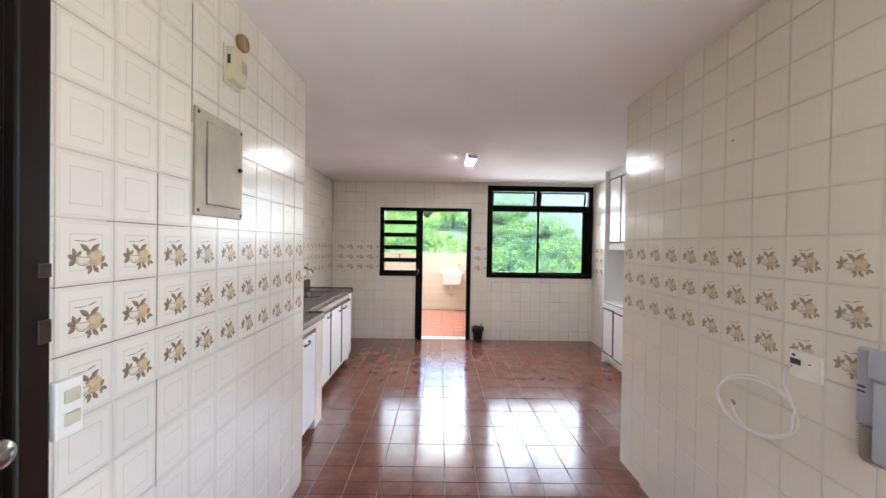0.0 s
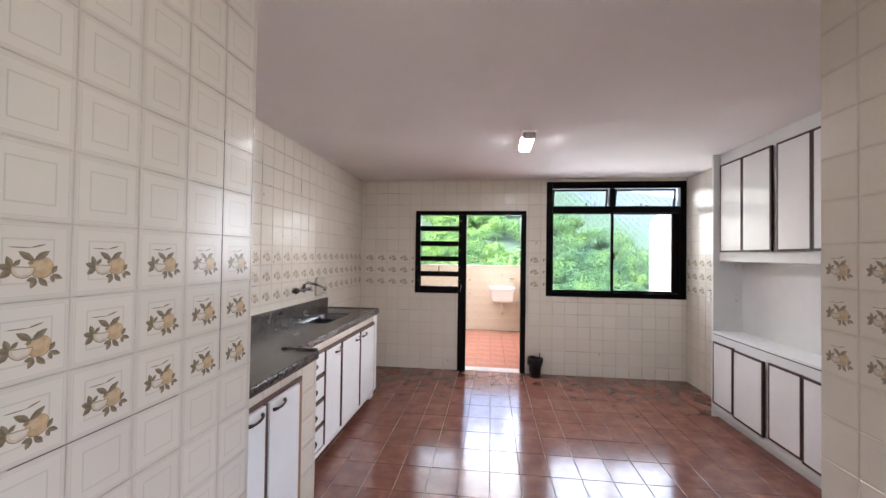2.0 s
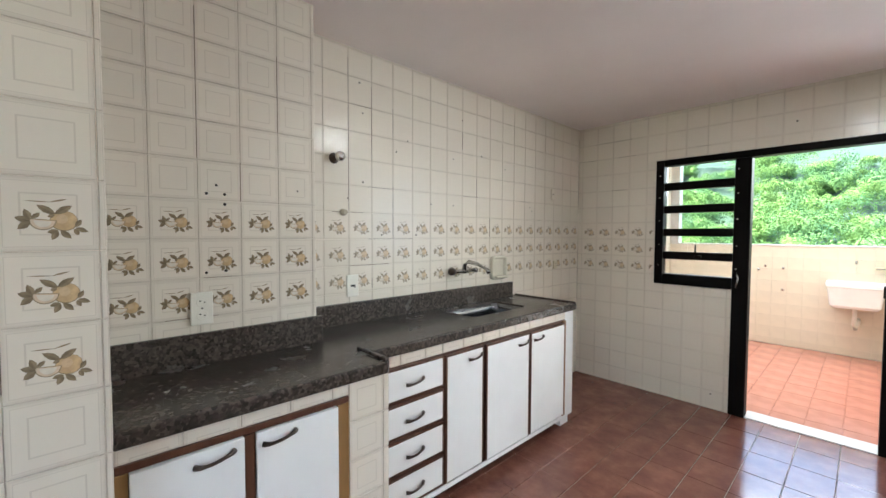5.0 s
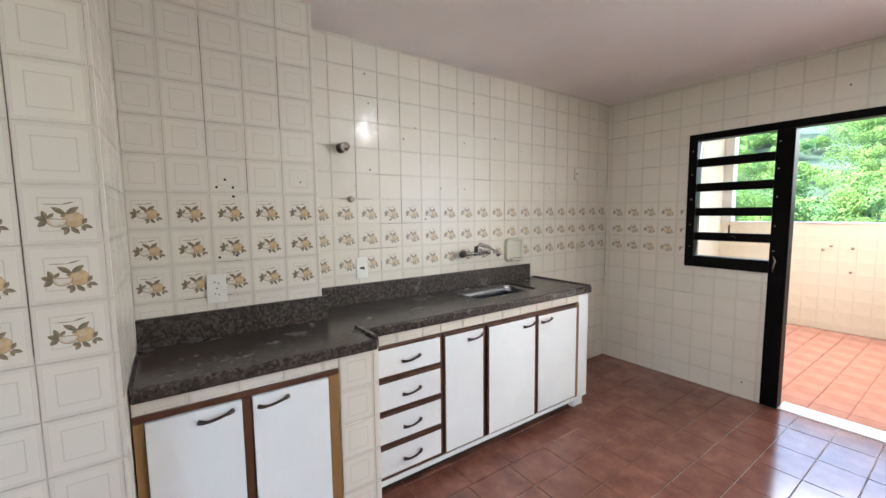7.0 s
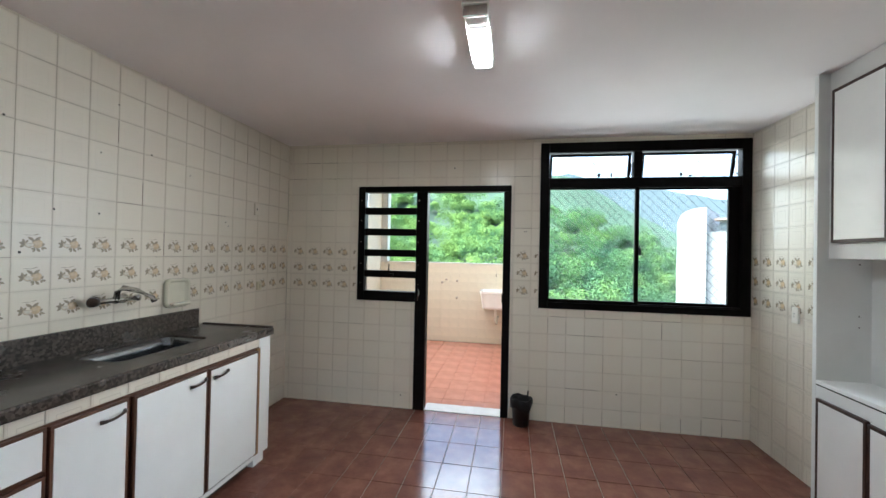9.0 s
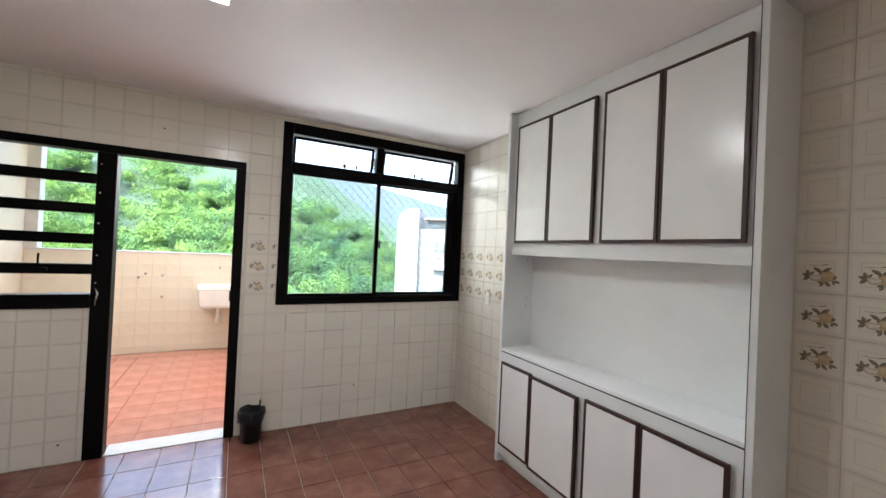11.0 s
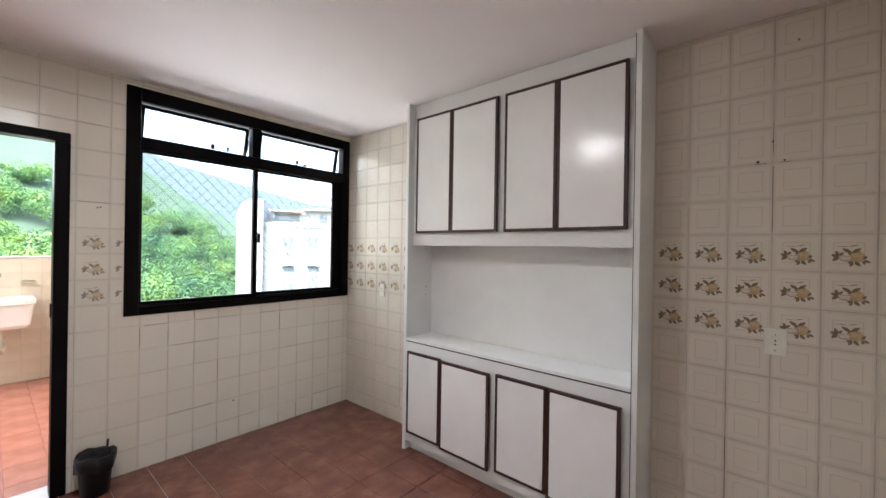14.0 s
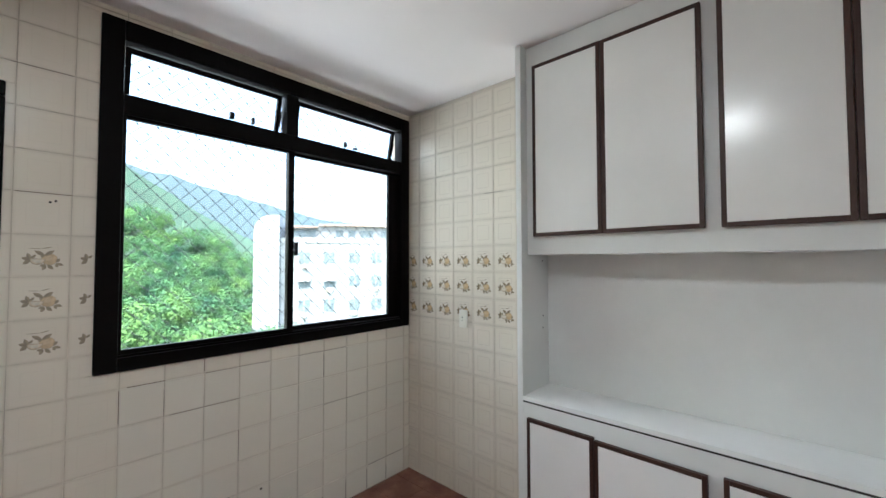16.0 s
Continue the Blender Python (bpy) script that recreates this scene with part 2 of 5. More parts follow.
M_CHROME = plain("dull_chrome", (0.55, 0.54, 0.52), 0.22, metal=1.0, vary=0.25, scale=30.0)
M_STEEL = plain("brushed_steel", (0.24, 0.25, 0.27), 0.22, metal=1.0, vary=0.15, scale=20.0)
M_CREAM = plain("aged_cream_plastic", (0.57, 0.51, 0.36), 0.4, vary=0.15, scale=12.0)
M_SOAP = plain("pale_glazed_ceramic", (0.66, 0.625, 0.51), 0.18, vary=0.08, scale=12.0)
M_PANEL = plain("beige_painted_steel", (0.40, 0.34, 0.255), 0.5, vary=0.18, scale=6.0)
M_PLATE = plain("white_plate_plastic", (0.78, 0.755, 0.68), 0.35, vary=0.06, scale=15.0)
M_STAIN = plain("grimy_joint", (0.17, 0.125, 0.09), 0.8, vary=0.5, scale=25.0)
# near-black for holes and joints, plus shade painted in gaps and toe recesses
M_DARK = plain("dark_hole_and_shade", (0.02, 0.018, 0.016), 0.7, vary=0.2)
M_BLACK = plain("black_plastic", (0.008, 0.008, 0.009), 0.4, vary=0.3, scale=10.0, gloss=0.3)
M_PHONE = plain("grey_blue_plastic", (0.40, 0.42, 0.46), 0.4, vary=0.1, scale=10.0)
M_PHONED = plain("grey_brown_plastic", (0.23, 0.205, 0.18), 0.45, vary=0.1, scale=10.0)
M_CABLE = plain("white_cable", (0.77, 0.76, 0.72), 0.4, vary=0.05)
M_TANK = plain("white_ceramic", (0.84, 0.82, 0.79), 0.15, vary=0.05)
M_MARBLE = plain("white_marble", (0.62, 0.605, 0.58), 0.25, vary=0.15, scale=9.0)
M_GLASS = glass_material("window_glass")
M_LAMP = glow("lit_lamp_tube", (1.0, 0.985, 0.97), LAMP_POWER)
M_DIFF = plain("frosted_lamp_cover", (0.8, 0.8, 0.78), 0.3, vary=0.05)
M_NET = plain("grey_net_cord", (0.05, 0.06, 0.068), 0.7, vary=0.2)
M_BALTILE = plain("balcony_wall_tile", (0.64, 0.56, 0.44), 0.3, vary=0.08, scale=4.0)
M_BALFLOOR = plain("balcony_floor_tile", (0.42, 0.17, 0.12), 0.16, vary=0.25, scale=5.0)
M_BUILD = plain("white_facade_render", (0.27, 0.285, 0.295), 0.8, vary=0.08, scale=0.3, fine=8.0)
M_BUILDW = plain("facade_glass_dark", (0.105, 0.14, 0.16), 0.45, vary=0.3, scale=1.0)
M_ROOF = plain("roof_brown_tile", (0.33, 0.24, 0.19), 0.8, vary=0.2, scale=1.0)
M_LEAF = leaf_material("forest_leaves", (0.026, 0.068, 0.050), (0.070, 0.150, 0.068), (0.120, 0.210, 0.060))
# dark green puts the shade between the crowns into the slope's colour
M_UNDER = plain("forest_shade_colour", (0.03, 0.065, 0.04), 0.9, vary=0.3, scale=0.2)
M_GROUND = plain("valley_ground", (0.06, 0.09, 0.045), 0.9, vary=0.3, scale=0.01, fine=0.3)

# ---------------------------------------------------------------- mesh helpers


def box(bm, x0, y0, z0, x1, y1, z1, bevel=0.0, mat=0, seg=2):
    got = bmesh.ops.create_cube(bm, size=1.0)
    sx, sy, sz = x1 - x0, y1 - y0, z1 - z0
    for v in got["verts"]:
        v.co = Vector((x0 + (v.co.x + 0.5) * sx, y0 + (v.co.y + 0.5) * sy, z0 + (v.co.z + 0.5) * sz))
    faces = {f for v in got["verts"] for f in v.link_faces}
    if bevel:
        edges = list({e for v in got["verts"] for e in v.link_edges})
        out = bmesh.ops.bevel(bm, geom=edges, offset=min(bevel, 0.45 * min(abs(sx), abs(sy), abs(sz))), segments=seg, affect="EDGES", profile=0.5)
        faces = set(out["faces"]) | {f for f in faces if f.is_valid}
    for f in faces:
        f.material_index = mat
    return bm


def a_box(*args, **kw):
    return box(bmesh.new(), *args, **kw)


def tube(bm, pts, r, sides=8, closed=False, mat=0, cap=True):
    """A round bar along points; r is one radius or one a point."""
    pts = [Vector(p) for p in pts]
    n = len(pts)
    rings = []
    for i, p in enumerate(pts):
        a = pts[(i - 1) % n] if (closed or i > 0) else p
        c = pts[(i + 1) % n] if (closed or i < n - 1) else p
        d = (c - a).normalized()
        up = Vector((0, 0, 1)) if abs(d.z) < 0.9 else Vector((1, 0, 0))
        s = d.cross(up).normalized()
        u = s.cross(d)
        rad = r[i] if isinstance(r, (list, tuple)) else r
        rings.append([bm.verts.new(p + (s * math.cos(k * math.tau / sides) + u * math.sin(k * math.tau / sides)) * rad) for k in range(sides)])
    for i in range(n if closed else n - 1):
        a, c = rings[i], rings[(i + 1) % n]
        for k in range(sides):
            f = bm.faces.new((a[k], a[(k + 1) % sides], c[(k + 1) % sides], c[k]))
            f.material_index, f.smooth = mat, True
    if cap and not closed:
        for ring in (rings[0][::-1], rings[-1]):
            bm.faces.new(ring).material_index = mat
    return bm


def turned(bm, profile, m, sides=20, mat=0):
    """A turned shape: (radius, height) pairs round local z, placed by m."""
    rings = []
    for r, h in profile:
        rings.append([bm.verts.new(m @ Vector((r * math.cos(k * math.tau / sides), r * math.sin(k * math.tau / sides), h))) for k in range(sides)])
    for a, c in zip(rings, rings[1:]):
        for k in range(sides):
            f = bm.faces.new((a[k], a[(k + 1) % sides], c[(k + 1) % sides], c[k]))
            f.material_index, f.smooth = mat, True
    for ring in (rings[0][::-1], rings[-1]):
        bm.faces.new(ring).material_index = mat
    return bm


def link_mesh(name, bm, *mats):
    bmesh.ops.recalc_face_normals(bm, faces=bm.faces)
    me = bpy.data.meshes.new(name)
    bm.to_mesh(me)
    bm.free()
    for m in mats:
        me.materials.append(m)
    return new(name, me)


def part(name, bm, material, parent, label=""):
    ob = link_mesh(name, bm, *(material if isinstance(material, (list, tuple)) else (material,)))
    ob.parent = parent
    if label:
        tagged(ob, label)
    return ob


def thing(name, label, category, at=(0, 0, 0), group="", kind=""):
    """An Empty at the base of a thing; its parts are built in world places and hang under it."""
    ob = new(name)
    ob.location = at
    ob.empty_display_size = 0.05
    return tagged(ob, label, category, group, kind)


def put(name, bm, material, parent, label=""):
    """A part given in world places, under a thing that stands elsewhere."""
    ob = part(name, bm, material, parent, label)
    base, p = Vector(), parent
    while p:
        base += p.location
        p = p.parent
    ob.data.transform(Matrix.Translation(-base))
    return ob


def structure(name, bm, material, label, category):
    ob = link_mesh(name, bm, *(material if isinstance(material, (list, tuple)) else (material,)))
    return tagged(ob, label, category, kind="structure")
# ---------------------------------------------------------------- the plan
XL, XR, YB, HC = -1.74, 2.37, 6.16, 2.487          # kitchen: window end YB
XH, XG = -0.90, 1.24                              # hall walls
YH, YG = 2.442, 2.72                               # where the hall walls end
XN, YN = -1.50, 3.215                             # shallow first stretch of the counter wall
YS = -1.5                                         # closed end of the hall
TH, TILE, TP = 0.15, 0.003, 0.1545                 # wall, tile thickness, tile pitch
DX0, DXM, DX1, DX2 = -1.0, -0.43, -0.325, 0.44     # louvre and door frame on the window wall
DZ0, DZ1 = 0.995, 2.075
WX0, WX1, WZ0, WZ1 = 0.69, 2.36, 0.99, 2.445       # window frame
YO = YB + TH                                      # outer face of the window wall


def wall_boxes(boxes):
    bm = bmesh.new()
    for b in boxes:
        box(bm, *b)
    return bm


T = TILE
wall_window = structure("wall_window_side", wall_boxes([
    (XL - TH, YB + T, -0.2, DX0 + 0.02, YO, HC + 0.1), (DX0 + 0.02, YB + T, -0.2, DXM + 0.05, YO, DZ0 + 0.02),
    (DX0 + 0.02, YB + T, DZ1 - 0.02, DX2 - 0.02, YO, HC + 0.1), (DX2 - 0.02, YB + T, -0.2, WX0 + 0.02, YO, HC + 0.1),
    (WX0 + 0.02, YB + T, -0.2, WX1 - 0.02, YO, WZ0 + 0.02), (WX0 + 0.02, YB + T, WZ1 - 0.02, WX1 - 0.02, YO, HC + 0.1),
    (WX1 - 0.02, YB + T, -0.2, XR + TH, YO, HC + 0.1)]), M_GROUT, "cream tiled kitchen wall with window and balcony door", "wall")
wall_counter = structure("wall_counter_side", wall_boxes([
    (XL - TH, YN, -0.2, XL - T, YB + T, HC + 0.1), (XL - TH, YH - TH, -0.2, XN - T, YN - T, HC + 0.1)]), M_GROUT, "cream tiled wall behind the stone counter", "wall")
wall_hall_left = structure("wall_hall_west", wall_boxes([
    (XH - TH, 0.80, -0.2, XH - T, YH - T, HC + 0.1), (XN - T, YH - TH, -0.2, XH - TH, YH - T, HC + 0.1),
    (XH - TH, YS, 2.13, XH - T, 0.80, HC + 0.1), (XH - TH, YS, -0.2, XH - T, -0.12, 2.13)]), M_GROUT, "cream tiled hall wall with a dark wooden door", "wall")
# wide opening out of view, cut to let sky light onto the hall walls
wall_hall_right = structure("wall_hall_east", wall_boxes([
    (XG + T, 0.80, -0.2, XG + TH, YG, HC + 0.1), (XG + T, YS, 2.40, XG + TH, 0.80, HC + 0.1), (XG + T, YS, -0.2, XG + TH, -0.9, 2.40), (XG + TH, YG - TH, -0.2, XR + TH, YG, HC + 0.1)]), M_GROUT, "cream tiled hall wall with intercom and wide opening added for light", "wall")
wall_right = structure("wall_dresser_side", wall_boxes([(XR + T, YG, -0.2, XR + TH, YB + T, HC + 0.1)]), M_GROUT, "cream tiled wall behind the white dresser", "wall")
# doorway behind the start of the walk, added to brighten the hall
wall_end = structure("wall_hall_end", wall_boxes([(XH - TH, YS - TH, -0.2, -0.65, YS, HC + 0.1), (0.35, YS - TH, -0.2, XG + TH, YS, HC + 0.1), (-0.65, YS - TH, 2.15, 0.35, YS, HC + 0.1)]), M_PLASTER, "plain unseen plaster wall closing the hall, doorway added for light", "wall")

bm = bmesh.new()
box(bm, XL - 0.02, YH - 0.16, HC, XR + 0.02, YO, HC + 0.12)
box(bm, XH - 0.02, YS - 0.02, HC, XG + 0.02, YH - 0.16, HC + 0.12)
ceiling = structure("ceiling", bm, M_CEIL, "plain off-white painted ceiling, faintly pink", "ceiling")

bm = bmesh.new()
box(bm, XL, YH - 0.02, -0.12, XR, YO, -0.006)
box(bm, XH, YS, -0.12, XG, YH - 0.02, -0.006)
box(bm, XH - TH, -0.12, -0.12, XH, 0.80, -0.006)
box(bm, XG, YS, -0.12, XG + TH, 0.80, -0.006)
floor = structure("floor", bm, M_FGROUT, "red-brown glazed ceramic tile floor with worn joints", "floor")

# unseen pale reflector outside the side opening, throws sky light up the hall
structure("side_room_floor", a_box(XG + TH, YS - 0.6, -0.13, XG + TH + 3.0, 1.6, -0.012), M_PLASTER, "unseen plain pale slab, added to bounce sky light into the hall", "floor")

# ---------------------------------------------------------------- window and balcony door


def window_bar(parent, name, x0, x1, z0, z1, y0=YB - 0.012, y1=YB + 0.07, bevel=0.004):
    return put(name, a_box(x0, y0, z0, x1, y1, z1, bevel), M_FRAME, parent)


win = tagged(thing("window_1", "wide black-brown framed window with sliding panes and open top vents", "window", (1.52, YB, WZ0)), kind="structure")
window_bar(win, "frame_left", WX0, 0.765, WZ0, WZ1)
window_bar(win, "frame_right", 2.29, WX1, WZ0, WZ1)
window_bar(win, "frame_bottom", 0.766, 2.289, WZ0, 1.045)
window_bar(win, "frame_head", 0.766, 2.289, 2.36, WZ1)
window_bar(win, "transom", 0.766, 2.289, 2.05, 2.135, YB - 0.01)
window_bar(win, "mullion", 1.462, 1.528, 2.136, 2.359, YB - 0.008)
# head rail shadow line and inner lip
window_bar(win, "inner_lip", 0.766, 2.289, 1.046, 1.056, YB - 0.004, YB + 0.066, 0.002)


def sash(name, x0, x1, z0, z1, y, stile=0.03, rail=0.026, right=None):
    s = put(name, a_box(x0, y, z0, x0 + stile, y + 0.026, z1, 0.003), M_FRAME, win)
    put("stile", a_box(x1 - (right or stile), y, z0, x1, y + 0.026, z1, 0.003), M_FRAME, s)
    put("rail", a_box(x0 + stile, y + 0.001, z0, x1 - (right or stile), y + 0.025, z0 + rail, 0.003), M_FRAME, s)
    put("rail", a_box(x0 + stile, y + 0.001, z1 - rail, x1 - (right or stile), y + 0.025, z1, 0.003), M_FRAME, s)
    g = put("pane", a_box(x0 + stile - 0.004, y + 0.011, z0 + rail - 0.004, x1 - (right or stile) + 0.004, y + 0.015, z1 - rail + 0.004), M_GLASS, s)
    g.visible_shadow = False
    return s


sash("sliding_sash", 0.752, 1.512, 1.052, 2.06, YB + 0.002, 0.026, 0.024, 0.034)
sash("sliding_sash", 1.488, 2.30, 1.056, 2.06, YB + 0.034, 0.034, 0.024, 0.09)


def vent(x0, x1):
    """A top-hung vent, pushed out at its foot."""
    top, h, tilt = 2.352, 0.235, radians(13)
    bm = bmesh.new()
    box(bm, 0, 0, -h, 0.022, 0.022, 0, 0.002)
    box(bm, x1 - x0 - 0.022, 0, -h, x1 - x0, 0.022, 0, 0.002)
    box(bm, 0.022, 0, -0.024, x1 - x0 - 0.022, 0.021, 0, 0.002)
    box(bm, 0.022, 0, -h, x1 - x0 - 0.022, 0.021, -h + 0.024, 0.002)
    m = Matrix.Translation((x0, YB + 0.03, top)) @ Matrix.Rotation(tilt, 4, "X")
    bm.transform(m)
    frame_ob = put("vent_sash", bm, M_FRAME, win)
    g = a_box(0.02, 0.008, -h + 0.02, x1 - x0 - 0.02, 0.012, -0.02)
    g.transform(m)
    pane = put("pane", g, M_GLASS, frame_ob)
    pane.visible_shadow = False
    arm = bmesh.new()
    for xx in (x1 + 0.004, x0 - 0.006):
        tube(arm, [(xx, YB + 0.03, 2.15), (xx, YB + 0.075, 2.19), (xx, YB + 0.05, 2.27)], 0.004, 6)
    put("stay_arm", arm, M_CHROME, frame_ob)


vent(0.772, 1.452)
vent(1.536, 2.262)
for x, w in ((1.165, 0.022), (1.27, 0.014), (1.815, 0.016), (1.88, 0.03)):
    put("catch", a_box(x, YB - 0.03, 2.136, x + w, YB - 0.006, 2.136 + (0.034 if w < 0.025 else 0.012), 0.004), M_BLACK, win)
put("latch", a_box(1.508, YB - 0.028, 1.47, 1.524, YB + 0.0, 1.545, 0.005), M_BLACK, win)

door = tagged(thing("door_1", "black-brown steel balcony door frame with five-pane louvre light", "door", (-0.28, YB, 0)), kind="structure")
DY0, DY1 = YB - 0.014, YB + 0.085
for nm, b in (("frame_left", (DX0, DY0, DZ0, -0.935, DY1, DZ1)), ("frame_head", (-0.934, DY0, 2.022, DX2, DY1, DZ1)),
              ("frame_sill", (-0.934, DY0, DZ0, DXM - 0.002, DY1, 1.085)), ("jamb", (DXM, DY0, 0.0, DX1, DY1, 2.021)),
              ("jamb", (0.374, DY0, 0.0, DX2, DY1, 2.021))):
    put(nm, a_box(*b, bevel=0.005), M_FRAME, door)
for k in range(4):
    z = 1.843 - 0.1985 * k
    put("louvre_bar", a_box(-0.934, YB - 0.004, z - 0.033, DXM - 0.001, YB + 0.05, z + 0.033, 0.006), M_FRAME, door)
for k in range(5):
    z = 1.945 - 0.1985 * k
    g = a_box(-0.93, -0.003, -0.085, DXM, 0.003, 0.085)
    g.transform(Matrix.Translation((0, YB + 0.05, z)) @ Matrix.Rotation(radians(-9), 4, "X"))
    put("louvre_pane", g, M_GLASS, door).visible_shadow = False
for z in (1.94, 1.75, 1.55, 1.34, 1.16):
    for x in (-0.965, -0.405):
        put("screw", turned(bmesh.new(), [(0.006, 0.0), (0.005, 0.003)], Matrix.Translation((x, DY0, z)) @ Matrix.Rotation(radians(90), 4, "X"), 8), M_CHROME, door)
bm = bmesh.new()
tube(bm, [(-0.68, YB - 0.03, 1.255), (-0.68, YB - 0.034, 1.32), (-0.679, YB - 0.03, 1.345)], 0.006, 8)
box(bm, -0.69, YB - 0.035, 1.236, -0.64, YB - 0.004, 1.256, 0.004)
put("louvre_lever", bm, M_FRAME, door)
bm = bmesh.new()
tube(bm, [(-0.40, DY0 - 0.012, 1.13), (-0.385, DY0 - 0.03, 1.09), (-0.395, DY0 - 0.02, 1.04), (-0.40, DY0 - 0.006, 1.01)], 0.007, 8)
put("lock_lever", bm, M_CHROME, door)
put("threshold", a_box(DX1 - 0.005, YB - 0.002, -0.03, 0.379, YO + 0.02, 0.006, 0.003), M_MARBLE, door, "white marble threshold")
put("strike", a_box(0.366, YB + 0.02, 1.02, 0.3735, YB + 0.05, 1.10, 0.002), M_BLACK, door)

# dark wooden hall door, shut in its casing
hd = tagged(thing("door_2", "dark stained wooden hall door, shut, with chrome knob", "door", (XH, 0.34, 0)), kind="structure")
put("jamb", a_box(XH - TH, 0.775, 0, XH + 0.012, 0.845, 2.13, 0.006), M_DOOR, hd)
put("jamb", a_box(XH - TH, -0.16, 0, XH + 0.012, -0.09, 2.13, 0.006), M_DOOR, hd)
put("head", a_box(XH - TH, -0.09, 2.06, XH + 0.012, 0.775, 2.13, 0.006), M_DOOR, hd)
put("leaf", a_box(XH - 0.045, -0.089, 0.008, XH - 0.008, 0.772, 2.058, 0.003), M_DOOR, hd)
put("knob", turned(bmesh.new(), [(0.026, 0), (0.026, 0.006), (0.011, 0.008), (0.011, 0.03), (0.024, 0.04), (0.029, 0.052), (0.024, 0.066), (0.008, 0.07)], Matrix.Translation((XH - 0.008, 0.712, 1.10)) @ Matrix.Rotation(radians(90), 4, "Y"), 20), M_CHROME, hd, "chrome door knob")
for z, h in ((1.43, 0.03), (1.30, 0.05)):
    put("hinge", a_box(XH + 0.012, 0.815, z - h / 2, XH + 0.016, 0.843, z + h / 2, 0.002), M_BRONZE, hd)

# ---------------------------------------------------------------- counter and its cabinets
ZC, ZT = 0.912, 0.862          # counter top and underside
X1F, X2F = -1.035, -1.195      # cabinet faces
C1, C2 = -1.018, -1.178        # counter front edges
Y2, YE = 3.315, 5.115          # step in the counter and its end

SX0, SX1, SY0, SY1 = -1.65, -1.355, 4.17, 4.72   # sink cut-out
counter = thing("stone_countertop", "long dark speckled granite counter with a stepped front and backsplash", "countertop", (-1.4, 3.8, ZC))


def slab(bm, outline, z0, z1, hole=None, bevel=0.012):
    top = [bm.verts.new((x, y, z1)) for x, y in outline]
    low = [bm.verts.new((x, y, z0)) for x, y in outline]
    n = len(outline)
    sides = [bm.faces.new((low[i], low[(i + 1) % n], top[(i + 1) % n], top[i])) for i in range(n)]
    if hole:
        ht = [bm.verts.new((x, y, z1)) for x, y in hole]
        hl = [bm.verts.new((x, y, z0)) for x, y in hole]
        k = len(hole)
        for i in range(k):
            bm.faces.new((ht[i], ht[(i + 1) % k], hl[(i + 1) % k], hl[i]))
        for loop_o, loop_h in ((top, ht), (low, hl)):
            edges = []
            for lp in (loop_o, loop_h):
                for i in range(len(lp)):
                    e = bm.edges.get((lp[i], lp[(i + 1) % len(lp)])) or bm.edges.new((lp[i], lp[(i + 1) % len(lp)]))
                    edges.append(e)
            bmesh.ops.triangle_fill(bm, use_beauty=True, edges=edges)
    else:
        bm.faces.new(top)
        bm.faces.new(low[::-1])
    return bm


outline = [(XN + 0.001, YH + 0.001), (C1, YH + 0.001), (C1, Y2 - 0.02), (C1 - 0.02, Y2), (C2, Y2 + 0.002), (C2, YE - 0.01), (C2 - 0.01, YE), (XL + 0.001, YE), (XL + 0.001, YN + 0.001), (XN + 0.001, YN + 0.001)]
r = 0.05
hole = []
for cx, cy, a0 in ((SX1 - r, SY1 - r, 0), (SX0 + r, SY1 - r, 90), (SX0 + r, SY0 + r, 180), (SX1 - r, SY0 + r, 270)):
    for k in range(5):
        a = radians(a0 + k * 22.5)
        hole.append((cx + r * math.cos(a), cy + r * math.sin(a)))
slab_ob = put("slab", slab(bmesh.new(), outline, ZT, ZC, hole), M_GRANITE, counter)
bv = slab_ob.modifiers.new("edge", "BEVEL")
bv.width, bv.segments, bv.limit_method, bv.angle_limit = 0.009, 3, "ANGLE", radians(50)
put("backsplash", a_box(XN + 0.001, YH + 0.001, ZC - 0.01, XN + 0.022, YN + 0.022, 1.035, 0.003), M_GRANITE, counter)
put("backsplash", a_box(XL + 0.001, YN + 0.022, ZC - 0.01, XL + 0.022, YE - 0.075, 1.03, 0.003), M_GRANITE, counter)
put("side_splash", a_box(XN + 0.0225, YH + 0.001, ZC - 0.01, C1 - 0.0, YH + 0.008, ZC + 0.006, 0.002), M_GRANITE, counter)
put("raised_lip", a_box(XL + 0.002, YE - 0.024, ZC - 0.01, C2 - 0.01, YE - 0.002, ZC + 0.009, 0.004), M_GRANITE, counter)
put("raised_lip", a_box(C2 - 0.075, Y2 - 0.028, ZC - 0.01, C1 - 0.012, Y2 - 0.006, ZC + 0.012, 0.005), M_GRANITE, counter)

sink = thing("kitchen_sink", "steel kitchen sink basin set in the granite counter", "sink", (-1.5, 4.445, ZC - 0.16))
bm = bmesh.new()
rings = []
for inset, z in ((0.001, ZC - 0.012), (0.004, ZC - 0.013), (0.006, ZT - 0.02), (0.012, ZT - 0.14), (0.04, ZT - 0.165), (0.10, ZT - 0.17)):
    ring = []
    for cx, cy, a0 in ((SX1 - r, SY1 - r, 0), (SX0 + r, SY1 - r, 90), (SX0 + r, SY0 + r, 180), (SX1 - r, SY0 + r, 270)):
        for k in range(5):
            a = radians(a0 + k * 22.5)
            rr = max(0.006, r - inset)
            ring.append(bm.verts.new((cx + rr * math.cos(a), cy + rr * math.sin(a), z)))
    rings.append(ring)
